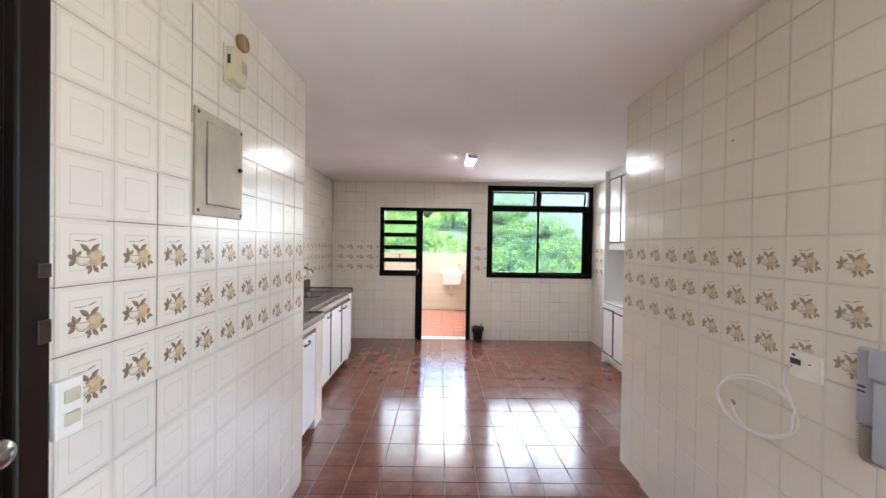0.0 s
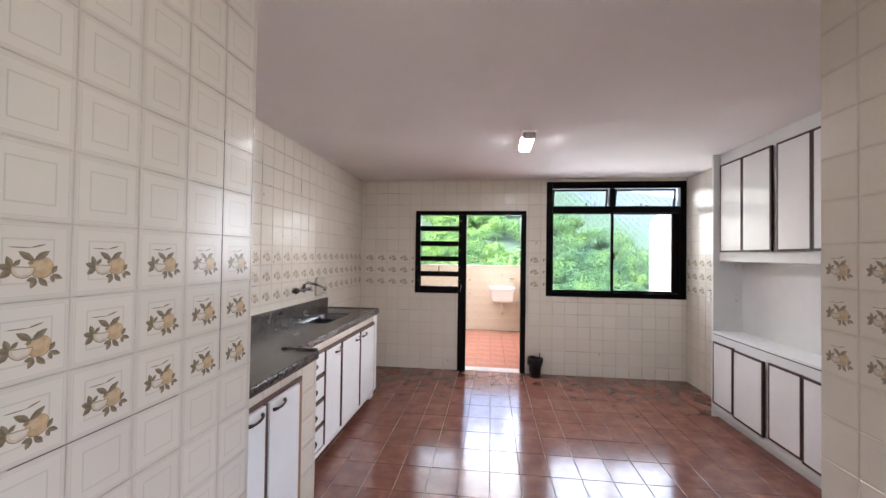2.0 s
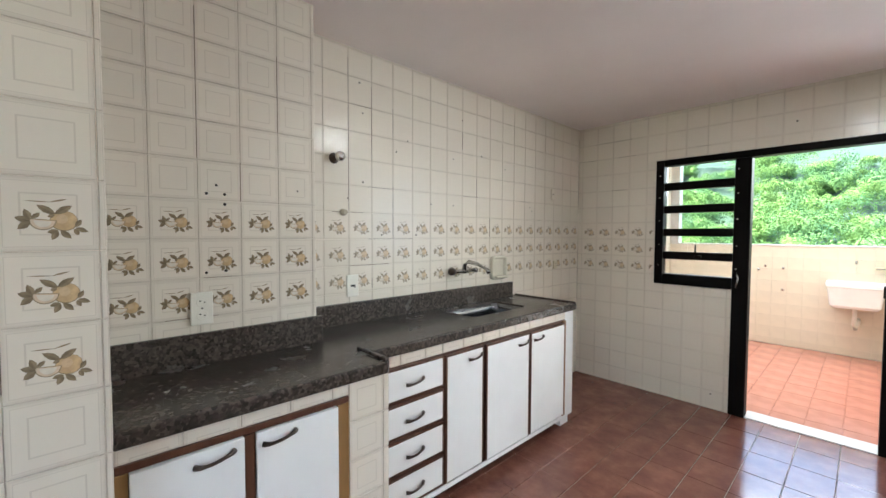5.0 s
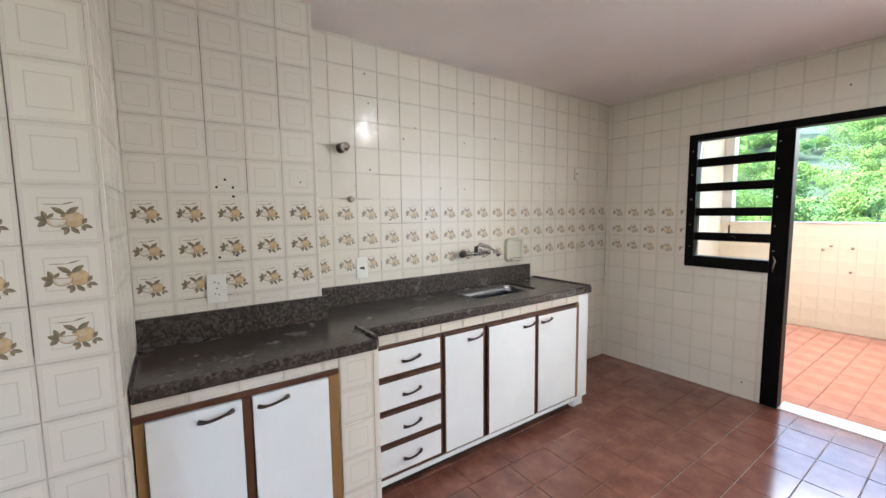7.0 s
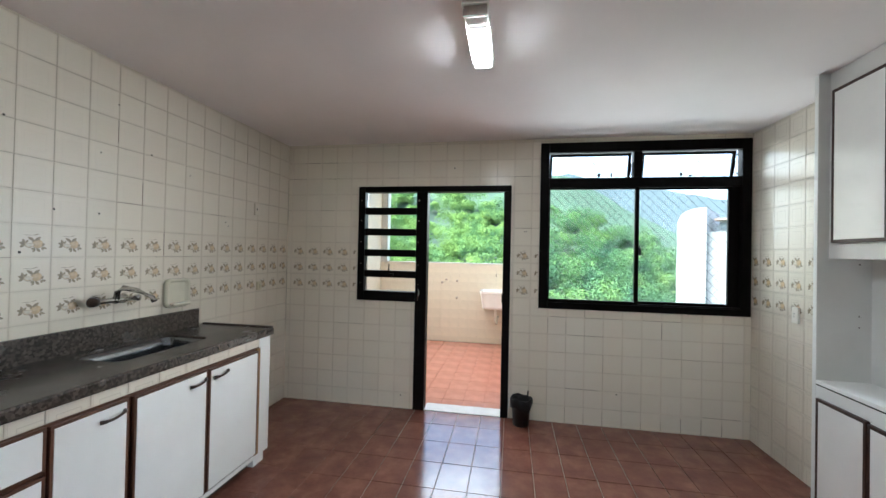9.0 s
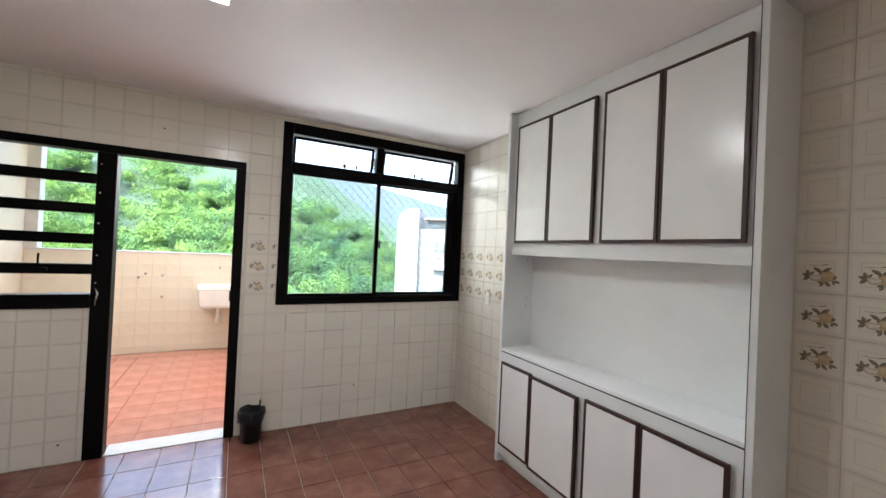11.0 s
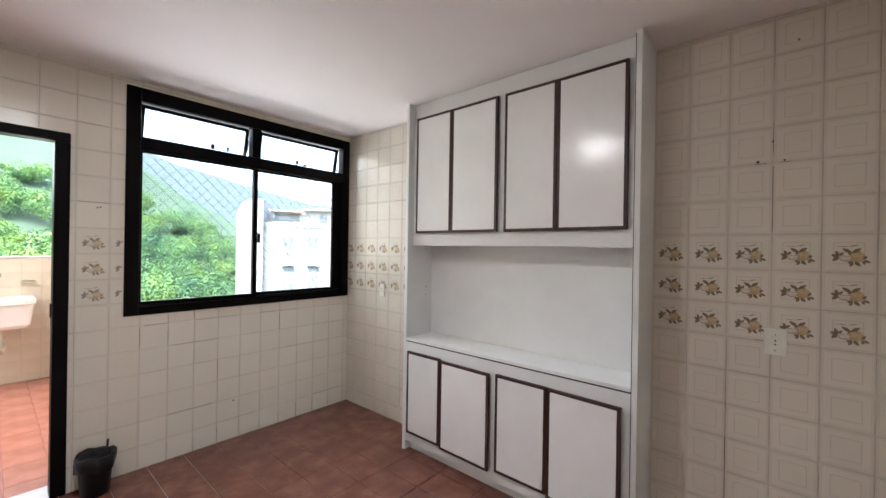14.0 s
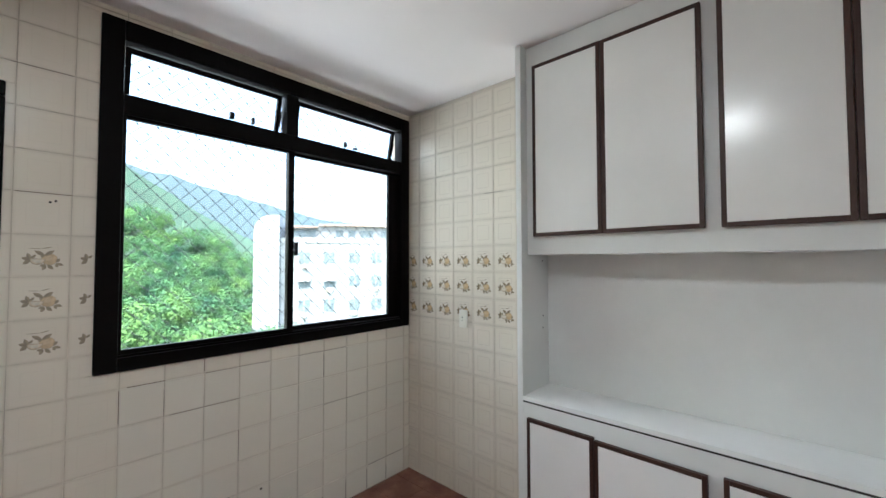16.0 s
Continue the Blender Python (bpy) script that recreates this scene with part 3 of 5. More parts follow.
for a, c in zip(rings, rings[1:]):
    for k in range(len(a)):
        bm.faces.new((a[k], a[(k + 1) % len(a)], c[(k + 1) % len(a)], c[k])).smooth = True
bm.faces.new(rings[-1])
put("basin", bm, M_STEEL, sink)
put("drain", turned(bmesh.new(), [(0.035, 0), (0.035, 0.004), (0.02, 0.004), (0.018, 0.001)], Matrix.Translation((-1.5, 4.445, ZT - 0.171)), 16), M_CHROME, sink)


def bow_handle(parent, x, y, z, length=0.105):
    """A cast bow pull, lying level on a front that faces +x."""
    bm = bmesh.new()
    pts, rad = [], []
    for k in range(9):
        s = k / 8
        pts.append((x + 0.004 + 0.022 * math.sin(math.pi * s) ** 0.6, y - length / 2 + length * s, z + 0.006 * math.sin((s - 0.5) * math.pi)))
        rad.append(0.0095 if k in (0, 8) else (0.0075 if k in (1, 7) else 0.0055))
    tube(bm, pts, rad, 8)
    return put("handle", bm, M_BRONZE, parent, "dark bronze bow handle")


def front(parent, name, xf, y0, y1, z0, z1, handle=None, swing=0.0, label="", hinge="hi", edge=0.012):
    """A white panel with brown edge strips, on a cabinet face at xf (facing +x)."""
    d = put(name, a_box(xf + 0.002, y0 + edge, z0 + edge * 0.4, xf + 0.020, y1 - edge, z1 - edge, 0.0015), M_WHITE, parent, label)
    put("edge_strip", a_box(xf + 0.001, y0, z0, xf + 0.019, y0 + edge, z1 - edge, 0.002), M_BROWN, d)
    put("edge_strip", a_box(xf + 0.001, y1 - edge, z0, xf + 0.019, y1, z1 - edge, 0.002), M_BROWN, d)
    put("edge_strip", a_box(xf + 0.001, y0, z1 - edge, xf + 0.0195, y1, z1, 0.002), M_BROWN, d)
    if handle:
        bow_handle(d, xf + 0.019, *handle)
    return d


cab1 = thing("base_cabinet", "base cabinet with two white doors in a brown wooden frame", "cabinet", (-1.25, 2.86, 0))
put("fascia", a_box(XN + 0.02, YH + 0.001, 0.815, X1F - 0.006, 3.128, ZT - 0.001), M_GROUT, cab1)
put("body", a_box(XN + 0.02, YH + 0.001, 0.10, X1F - 0.012, 3.128, 0.814), M_BROWN, cab1)
# set-back plinth in near-black, painting in the shade under the cabinet
put("plinth", a_box(XN + 0.02, YH + 0.001, 0.0, X1F - 0.06, 3.128, 0.099), M_DARK, cab1)
put("top_rail", a_box(X1F - 0.0115, YH + 0.002, 0.792, X1F + 0.002, 3.126, 0.814, 0.002), M_BROWN, cab1)
put("stile", a_box(X1F - 0.0115, YH + 0.002, 0.10, X1F + 0.002, 2.474, 0.791, 0.002), M_OCHRE, cab1)
put("stile", a_box(X1F - 0.0115, 2.760, 0.10, X1F + 0.004, 2.792, 0.791, 0.002), M_BROWN, cab1)
put("stile", a_box(X1F - 0.0115, 3.080, 0.10, X1F + 0.002, 3.126, 0.791, 0.002), M_OCHRE, cab1)
put("bottom_rail", a_box(X1F - 0.0115, YH + 0.002, 0.085, X1F + 0.0, 3.126, 0.099, 0.002), M_WHITE, cab1)
for y0, y1, hy in ((2.476, 2.758, 2.675), (2.794, 3.078, 2.865)):
    d = put("door", a_box(X1F - 0.008, y0, 0.10, X1F + 0.012, y1, 0.789, 0.002), M_WHITE, cab1, "white laminate door")
    bow_handle(d, X1F + 0.011, hy, 0.755)

pier = thing("counter_pier", "narrow white tiled pier between two base cabinets", "pier", (-1.3, 3.21, 0))
put("body", a_box(XN + 0.03, 3.129, 0.0, X1F - 0.006, 3.312, ZT - 0.001), M_GROUT, pier)

cab2 = thing("drawer_cabinet", "base cabinet with four white drawers edged in brown wood", "cabinet", (-1.45, 3.54, 0))
put("body", a_box(XL + 0.02, 3.314, 0.09, X2F - 0.004, 3.761, 0.805), M_BROWN, cab2)
put("fascia", a_box(XL + 0.02, 3.314, 0.806, X2F - 0.006, 3.761, ZT - 0.001), M_GROUT, cab2)
# toe recess shade put into the plinth's near-black colour
put("plinth", a_box(XL + 0.02, 3.314, 0.0, X2F - 0.07, 3.761, 0.089), M_DARK, cab2)
put("bottom_rail", a_box(X2F - 0.004, 3.314, 0.075, X2F + 0.006, 3.761, 0.10, 0.002), M_WHITE, cab2)
for k in range(4):
    z1 = 0.803 - k * 0.174
    front(cab2, "drawer", X2F - 0.003, 3.335, 3.756, z1 - 0.155, z1, (3.56, z1 - 0.085), label="white drawer front edged in brown wood")

cab3 = thing("sink_cabinet", "base cabinet under the sink, three white doors, ochre end stile", "cabinet", (-1.45, 4.4, 0))
put("body", a_box(XL + 0.02, 3.762, 0.09, X2F - 0.004, 4.978, 0.69), M_BROWN, cab3)
put("fascia", a_box(X2F - 0.06, 3.762, 0.806, X2F - 0.006, 4.978, ZT - 0.001), M_GROUT, cab3)
put("top_rail", a_box(X2F - 0.06, 3.762, 0.691, X2F - 0.004, 4.978, 0.805), M_BROWN, cab3)
# near-black plinth again stands for the shade below the doors
put("plinth", a_box(XL + 0.02, 3.762, 0.0, X2F - 0.07, 4.978, 0.089), M_DARK, cab3)
put("bottom_rail", a_box(X2F - 0.004, 3.762, 0.075, X2F + 0.006, 4.978, 0.10, 0.002), M_WHITE, cab3)
front(cab3, "door", X2F - 0.003, 3.768, 4.064, 0.115, 0.797, (3.99, 0.746), label="narrow white door")
front(cab3, "door", X2F - 0.003, 4.088, 4.512, 0.112, 0.792, (4.44, 0.738), label="white door edged in brown")
front(cab3, "door", X2F + 0.003, 4.516, 4.938, 0.118, 0.79, (4.60, 0.742), label="white door standing slightly proud")
put("stile", a_box(X2F - 0.004, 4.940, 0.10, X2F + 0.008, 4.976, 0.80, 0.002), M_OCHRE, cab3)
endp = thing("counter_end_panel", "white painted end pier closing the counter run", "pier", (-1.45, 5.045, 0))
put("body", a_box(XL + 0.02, 4.979, 0.075, X2F - 0.004, 5.10, ZT - 0.001, 0.003), M_WHITE, endp)
put("foot", a_box(XL + 0.02, 4.979, 0.0, X2F - 0.03, 5.085, 0.074), M_WHITE, endp)

# ---------------------------------------------------------------- dresser
dr = thing("white_dresser", "tall white built-in dresser, brown-edged doors above and below an open niche", "dresser", (2.24, 4.325, 0))
PY0, PY1 = 3.545, 5.106
FX, UX, BX = 2.10, 2.155, 2.358
put("side_panel", a_box(FX, PY0, 0, XR - 0.001, PY0 + 0.028, 2.485, 0.0015), M_CARC, dr)
put("side_panel", a_box(FX, PY1 - 0.028, 0, XR - 0.001, PY1, 2.485, 0.0015), M_CARC, dr)
A0, A1 = PY0 + 0.0285, PY1 - 0.0285
put("back_panel", a_box(BX, A0, 0.07, XR - 0.002, A1, 2.484), M_CARC, dr)
put("upper_body", a_box(UX, A0, 1.468, BX - 0.001, A1, 2.484, 0.0015), M_CARC, dr)
put("worktop", a_box(FX, A0, 0.786, BX - 0.001, A1, 0.806, 0.0015), M_WHITE, dr)
put("dark_joint", a_box(FX + 0.001, A0, 0.779, BX - 0.001, A1, 0.7855), M_DARK, dr)
put("lower_body", a_box(FX, A0, 0.07, BX - 0.001, A1, 0.7785, 0.0015), M_CARC, dr)
# thin dark strip on the panel edge, drawn for the shade in a gap
put("side_gap", a_box(FX - 0.0008, PY0 + 0.0252, 0.02, FX + 0.0015, PY0 + 0.0283, 2.47), M_DARK, dr)
put("toe_board", a_box(FX + 0.05, A0, 0.0, BX - 0.001, A1, 0.0695), M_CARC, dr)


def dresser_door(name, xf, y0, y1, z0, z1, ajar, edge=0.0165, label=""):
    """A white gloss door edged in brown, facing -x; ajar in degrees, hinged at its far (high y) side."""
    w, h = y1 - y0, z1 - z0
    m = Matrix.Translation((xf - 0.003, y1, z0)) @ Matrix.Rotation(radians(-ajar), 4, "Z")
    def pc(nm, b, mat, par, lab=""):
        bm = a_box(*b[0], *b[1], bevel=0.0015)
        bm.transform(m)
        return put(nm, bm, mat, par, lab)
    d = pc(name, ((-0.018, -w + edge, edge), (-0.001, -edge, h - edge)), M_GLOSS, dr, label)
    pc("edge_strip", ((-0.0185, -w, 0.0), (0.0, -w + edge, h)), M_EDGE, d)
    pc("edge_strip", ((-0.0185, -edge, 0.0), (0.0, 0.0, h)), M_EDGE, d)
    pc("edge_strip", ((-0.0185, -w + edge, 0.0), (0.0, -edge, edge)), M_EDGE, d)
    pc("edge_strip", ((-0.0185, -w + edge, h - edge), (0.0, -edge, h)), M_EDGE, d)
    return d


UZ = (1.556, 2.376)
for y0, y1, a in ((4.713, 5.036, 0.3), (4.349, 4.7105, 1.2), (3.974, 4.302, 0.4), (3.608, 3.971, 1.6)):
    dresser_door("upper_door", UX, y0, y1, UZ[0] - 0.002, UZ[1], a, label="white gloss cupboard door edged in brown")
for y0, y1, z0, z1, a in ((4.741, 5.047, 0.142, 0.718, 0.3), (4.351, 4.738, 0.128, 0.708, 1.3), (3.985, 4.308, 0.142, 0.714, 0.3), (3.607, 3.982, 0.128, 0.712, 1.8)):
    dresser_door("lower_door", FX, y0, y1, z0, z1, a, label="white lower cupboard door edged in brown")
for z in (1.10, 1.16, 1.44):
    put("shelf_pin_hole", turned(bmesh.new(), [(0.004, 0), (0.004, 0.001)], Matrix.Translation((2.30, A1 - 0.0002, z)) @ Matrix.Rotation(radians(90), 4, "X"), 8), M_DARK, dr)
# ---------------------------------------------------------------- fittings on the walls


def rot_to(n):
    """Turns local z to the way n."""
    return Vector(n).to_track_quat("Z", "Y").to_matrix().to_4x4()


def wall_frame(origin, axis):
    """Local x along the wall, y up, z out of it."""
    u = Vector(axis)
    n = u.cross(Vector((0, 0, 1)))
    return Matrix.Translation(origin) @ Matrix((u, Vector((0, 0, 1)), n)).transposed().to_4x4()


LEFT2, LEFT1 = wall_frame((XL, 0, 0), (0, 1, 0)), wall_frame((XN, 0, 0), (0, 1, 0))
HALL_L, HALL_R = wall_frame((XH, 0, 0), (0, 1, 0)), wall_frame((XG, 0, 0), (0, -1, 0))
RIGHT, BACK = wall_frame((XR, 0, 0), (0, -1, 0)), wall_frame((0, YB, 0), (1, 0, 0))


def on_wall(name, bm, material, parent, m, label=""):
    bm.transform(m)
    return put(name, bm, material, parent, label)


def plate(m, u, z, w, h, label, slots, name="wall_socket", category="socket", mat=None, thick=0.012):
    """A screwed plate with its slots: (du, dz, w, h, kind)."""
    th = thing(name, label, category, m @ Vector((u, z, 0)))
    on_wall("cover", a_box(u - w / 2, z - h / 2, 0.0, u + w / 2, z + h / 2, thick, 0.004, seg=3), mat or M_PLATE, th, m)
    for du, dz, sw, sh, kind in slots:
        if kind == "rocker":
            on_wall("rocker", a_box(u + du - sw / 2, z + dz - sh / 2, thick - 0.001, u + du + sw / 2, z + dz + sh / 2, thick + 0.006, 0.003), M_CREAM, th, m)
        elif kind == "round":
            on_wall("pin_well", turned(bmesh.new(), [(sw, 0), (sw, 0.0015), (sw * 0.86, 0.0015), (sw * 0.84, 0.0006)], m @ Matrix.Translation((u + du, z + dz, thick)), 20), mat or M_PLATE, th, Matrix())
        elif kind == "pin":
            on_wall("pin_hole", turned(bmesh.new(), [(sw, 0), (sw, 0.002)], m @ Matrix.Translation((u + du, z + dz, thick + 0.0004)), 8), M_DARK, th, Matrix())
        else:
            on_wall("slot", a_box(u + du - sw / 2, z + dz - sh / 2, thick, u + du + sw / 2, z + dz + sh / 2, thick + 0.002), M_DARK, th, m)
    return th


PINS = [(0, 0.009, 0.003, 0, "pin"), (0, -0.009, 0.003, 0, "pin")]
plate(LEFT1, 2.74, 1.131, 0.078, 0.128, "cream double socket plate on the tiled counter wall", [(0, 0.025, 0.019, 0, "round"), (0, -0.027, 0.019, 0, "round"), (-0.007, 0.03, 0.003, 0, "pin"), (0.008, 0.024, 0.003, 0, "pin"), (-0.007, -0.022, 0.003, 0, "pin"), (0.008, -0.028, 0.003, 0, "pin"), (0.0, 0.001, 0.003, 0, "pin")])
plate(LEFT2, 3.543, 1.126, 0.074, 0.126, "white single socket plate above the granite backsplash", [(0, 0.0, 0.03, 0.012, "slot"), (0.012, -0.004, 0.006, 0.016, "slot")])
plate(LEFT2, 5.72, 1.135, 0.06, 0.075, "small cream socket plate near the corner", [(0, 0, 0.012, 0, "round")] + PINS, mat=M_CREAM)
plate(LEFT2, 5.66, 1.80, 0.055, 0.10, "small cream blank plate high on the tiled wall", [(0, 0, 0.01, 0.016, "slot")], "blank_plate", "plate", M_TILE)
plate(RIGHT, -3.062, 1.066, 0.078, 0.118, "cream round-pin socket plate on the tiled wall", [(0, 0.0, 0.021, 0, "round"), (0, 0.004, 0.0035, 0, "pin"), (0, -0.012, 0.0035, 0, "pin"), (0, 0.03, 0.0025, 0, "pin"), (0, -0.038, 0.0025, 0, "pin")])
plate(RIGHT, -5.655, 1.082, 0.062, 0.11, "white socket plate on the tiles beside the dresser", [(0, 0.0, 0.019, 0, "round"), (-0.004, 0.01, 0.003, 0, "pin"), (-0.004, -0.01, 0.003, 0, "pin")])
plate(HALL_L, 0.886, 1.116, 0.066, 0.13, "cream double light switch plate beside the dark door", [(0.003, 0.027, 0.038, 0.03, "rocker"), (0.003, -0.025, 0.038, 0.03, "rocker")], "light_switch", "switch", thick=0.016)
plate(HALL_R, -1.345, 1.093, 0.118, 0.098, "white two-bay telephone socket plate with a plugged cable", [(-0.034, 0.008, 0.04, 0.02, "slot"), (-0.042, 0.03, 0.012, 0.008, "slot"), (0.02, 0.01, 0.008, 0.004, "slot")], "telephone_socket")

# cable hanging in loops from the telephone socket
cable = thing("cable_coil", "white cable hanging in loose loops from the socket", "cable", (XG - 0.02, 1.5, 0.9))
bm = bmesh.new()
pts = [(XG - 0.016, 1.388, 1.085), (XG - 0.035, 1.392, 1.07), (XG - 0.045, 1.388, 1.02), (XG - 0.03, 1.378, 0.97), (XG - 0.018, 1.370, 0.93)]
# two wide turns and a smaller one, all meeting low down
for cy, cz, ry, rz, turn0, turn1, lift in ((1.565, 0.872, 0.195, 0.112, -20, -340, 0.010), (1.555, 0.868, 0.200, 0.106, -340, -700, 0.018), (1.515, 0.862, 0.145, 0.092, -700, -905, 0.024)):
    steps = int(abs(turn1 - turn0) / 8)
    for k in range(1, steps + 1):
        ang = radians(turn0 + (turn1 - turn0) * k / steps)
        tilt = -0.24 * ry * math.cos(ang)
        pts.append((XG - lift, cy - ry * math.cos(ang), cz + rz * math.sin(ang) - 0.55 * tilt))
tube(bm, pts, 0.0044, 7)
put("loops", bm, M_CABLE, cable)
end = Vector(pts[-1])
put("plug", tube(bmesh.new(), [end, end + Vector((0.001, -0.016, -0.014))], 0.0055, 8), M_PHONED, cable, "small grey cable plug")

# intercom handset
PHONE_M = HALL_R @ Matrix.Translation((0.022, 0, 0))
ic = thing("intercom_phone", "grey-blue wall intercom with handset and coiled cord", "intercom", (XG, 1.06, 0.87))
on_wall("back_plate", a_box(-1.185, 0.985, 0, -0.985, 1.212, 0.03, 0.008, seg=3), M_PHONE, ic, PHONE_M)
on_wall("handset", a_box(-1.113, 0.90, 0.031, -1.045, 1.215, 0.062, 0.012, seg=3), M_PHONE, ic, PHONE_M)
on_wall("earpiece", a_box(-1.118, 1.13, 0.03, -1.04, 1.218, 0.075, 0.014, seg=3), M_PHONE, ic, PHONE_M)
on_wall("lower_housing", a_box(-1.168, 0.885, 0, -0.985, 0.984, 0.04, 0.012, seg=3), M_PHONED, ic, PHONE_M)
on_wall("groove", a_box(-1.128, 1.0, 0.0295, -1.116, 1.15, 0.031), M_DARK, ic, PHONE_M)
for z in (1.095, 1.08):
    on_wall("mark", a_box(-1.178, z, 0.0297, -1.155, z + 0.005, 0.0312), M_DARK, ic, PHONE_M)
bm = bmesh.new()
cord = []
for k in range(121):
    a = k * 0.82
    z = 1.055 - 0.14 * k / 120
    cord.append((-1.176 + 0.006 * math.cos(a), z, 0.022 + 0.006 * math.sin(a)))
tube(bm, cord, 0.0021, 5)
tube(bm, [(-1.176, 0.915, 0.022), (-1.172, 0.892, 0.024), (-1.155, 0.88, 0.028), (-1.11, 0.885, 0.034)], 0.004, 6)
on_wall("coiled_cord", bm, M_PHONE, ic, PHONE_M)

# breaker box, chime and disc on the hall wall
bb = thing("breaker_box", "beige painted steel breaker box cover on the tiled hall wall", "breaker box", (XH, 1.49, 1.59))
on_wall("cover", a_box(1.337, 1.588, 0, 1.652, 1.962, 0.012, 0.003), M_PANEL, bb, HALL_L)
on_wall("lid", a_box(1.40, 1.632, 0.012, 1.632, 1.925, 0.017, 0.002), M_PANEL, bb, HALL_L)
# dark strips round the lid paint the shade of its gap
bm = bmesh.new()
for b in ((1.3975, 1.6295, 1.3995, 1.9275), (1.6325, 1.6295, 1.634, 1.9275), (1.3975, 1.629, 1.634, 1.6315), (1.3975, 1.9255, 1.634, 1.927)):
    box(bm, b[0], b[1], 0.0115, b[2], b[3], 0.0128)
on_wall("lid_gap", bm, M_DARK, bb, HALL_L)
on_wall("lid_knob", turned(bmesh.new(), [(0.009, 0), (0.009, 0.006), (0.006, 0.012)], Matrix.Translation((1.615, 1.79, 0.017)), 12), M_BRONZE, bb, HALL_L)
for u, z in ((1.352, 1.945), (1.638, 1.945), (1.352, 1.605), (1.638, 1.605)):
    on_wall("screw", turned(bmesh.new(), [(0.007, 0), (0.005, 0.003)], Matrix.Translation((u, z, 0.012)), 10), M_BRONZE, bb, HALL_L)

ch = thing("door_chime", "aged cream plastic door chime box high on the hall wall", "door chime", (XH, 1.58, 2.14))
on_wall("case", a_box(1.525, 2.125, 0, 1.625, 2.262, 0.045, 0.010, seg=3), M_CREAM, ch, HALL_L)
on_wall("back", a_box(1.515, 2.115, 0, 1.635, 2.268, 0.008, 0.003), M_CREAM, ch, HALL_L)
for k in range(6):
    on_wall("grille_slot", a_box(1.572 + k * 0.008, 2.175, 0.0445, 1.575 + k * 0.008, 2.222, 0.0458), M_PHONED, ch, HALL_L)
on_wall("side_slot", a_box(1.524, 2.19, 0.014, 1.5255, 2.225, 0.026), M_DARK, ch, HALL_L)
bell = thing("buzzer", "round ochre plastic buzzer above the chime", "buzzer", (XH, 1.655, 2.33))
on_wall("body", turned(bmesh.new(), [(0.036, 0), (0.036, 0.02), (0.032, 0.026), (0.02, 0.027), (0.018, 0.022), (0.004, 0.022)], Matrix.Translation((1.645, 2.325, 0)), 24), M_OCHRE, bell, HALL_L)

# mixer tap, soap dish, valve, stub
tap = thing("wall_mixer_tap", "dull chrome wall-mounted kitchen mixer over the sink", "tap", (XL, 4.45, 1.155))
bm = bmesh.new()
for u in (4.34, 4.50):
    turned(bm, [(0.028, 0), (0.028, 0.006), (0.014, 0.012), (0.014, 0.05)], Matrix.Translation((u, 1.16, 0)), 16)
tube(bm, [(4.315, 1.16, 0.05), (4.54, 1.16, 0.05)], 0.014, 10)
on_wall("body", bm, M_CHROME, tap, LEFT2)
on_wall("cross_handle", turned(bmesh.new(), [(0.012, -0.03), (0.023, -0.024), (0.026, -0.004), (0.024, 0.012), (0.012, 0.018)], Matrix.Translation((4.298, 1.16, 0.05)) @ Matrix.Rotation(radians(-90), 4, "Y"), 14), M_BRONZE, tap, LEFT2, "dark round tap knob")
on_wall("end_cap", turned(bmesh.new(), [(0.014, -0.004), (0.019, 0.0), (0.019, 0.02), (0.012, 0.026)], Matrix.Translation((4.535, 1.16, 0.05)) @ Matrix.Rotation(radians(90), 4, "Y"), 14), M_CHROME, tap, LEFT2)
on_wall("collar", turned(bmesh.new(), [(0.018, -0.012), (0.021, -0.008), (0.021, 0.008), (0.018, 0.012)], Matrix.Translation((4.42, 1.16, 0.05)) @ Matrix.Rotation(radians(90), 4, "Y"), 14), M_CHROME, tap, LEFT2)
bm = bmesh.new()
tube(bm, [(4.42, 1.165, 0.055), (4.42, 1.205, 0.06), (4.432, 1.228, 0.085), (4.455, 1.214, 0.15), (4.475, 1.178, 0.225), (4.477, 1.155, 0.24)], [0.016, 0.015, 0.015, 0.014, 0.013, 0.015], 12)
on_wall("spout", bm, M_CHROME, tap, LEFT2)

soap = thing("soap_dish", "beige ceramic wall soap dish with a hollow front", "soap dish", (XL, 4.85, 1.07))


def rounded(bm, u0, u1, z0, z1, rad, w, inset):
    """A ring of points round a rectangle with round corners, w out of the wall."""
    out = []
    for cu, cz, a0 in ((u1, z1, 0), (u0, z1, 90), (u0, z0, 180), (u1, z0, 270)):
        su, sz = (1 if cu == u1 else -1), (1 if cz == z1 else -1)
        rr = max(0.004, rad - inset)
        for q in range(6):
            a = radians(a0 + q * 18)
            out.append(bm.verts.new((cu - su * (inset + rr) + rr * math.cos(a), cz - sz * (inset + rr) + rr * math.sin(a), w)))
    return out


bm = bmesh.new()
rings = [rounded(bm, 4.765, 4.955, 1.062, 1.252, 0.04, w, i) for w, i in ((0.0, 0.0), (0.02, 0.0), (0.03, 0.006), (0.032, 0.014), (0.026, 0.021), (0.006, 0.026))]
for a, c in zip(rings, rings[1:]):
    for k in range(len(a)):
        bm.faces.new((a[k], a[(k + 1) % len(a)], c[(k + 1) % len(a)], c[k])).smooth = True
bm.faces.new(rings[0][::-1])
bm.faces.new(rings[-1])
on_wall("frame", bm, M_SOAP, soap, LEFT2)
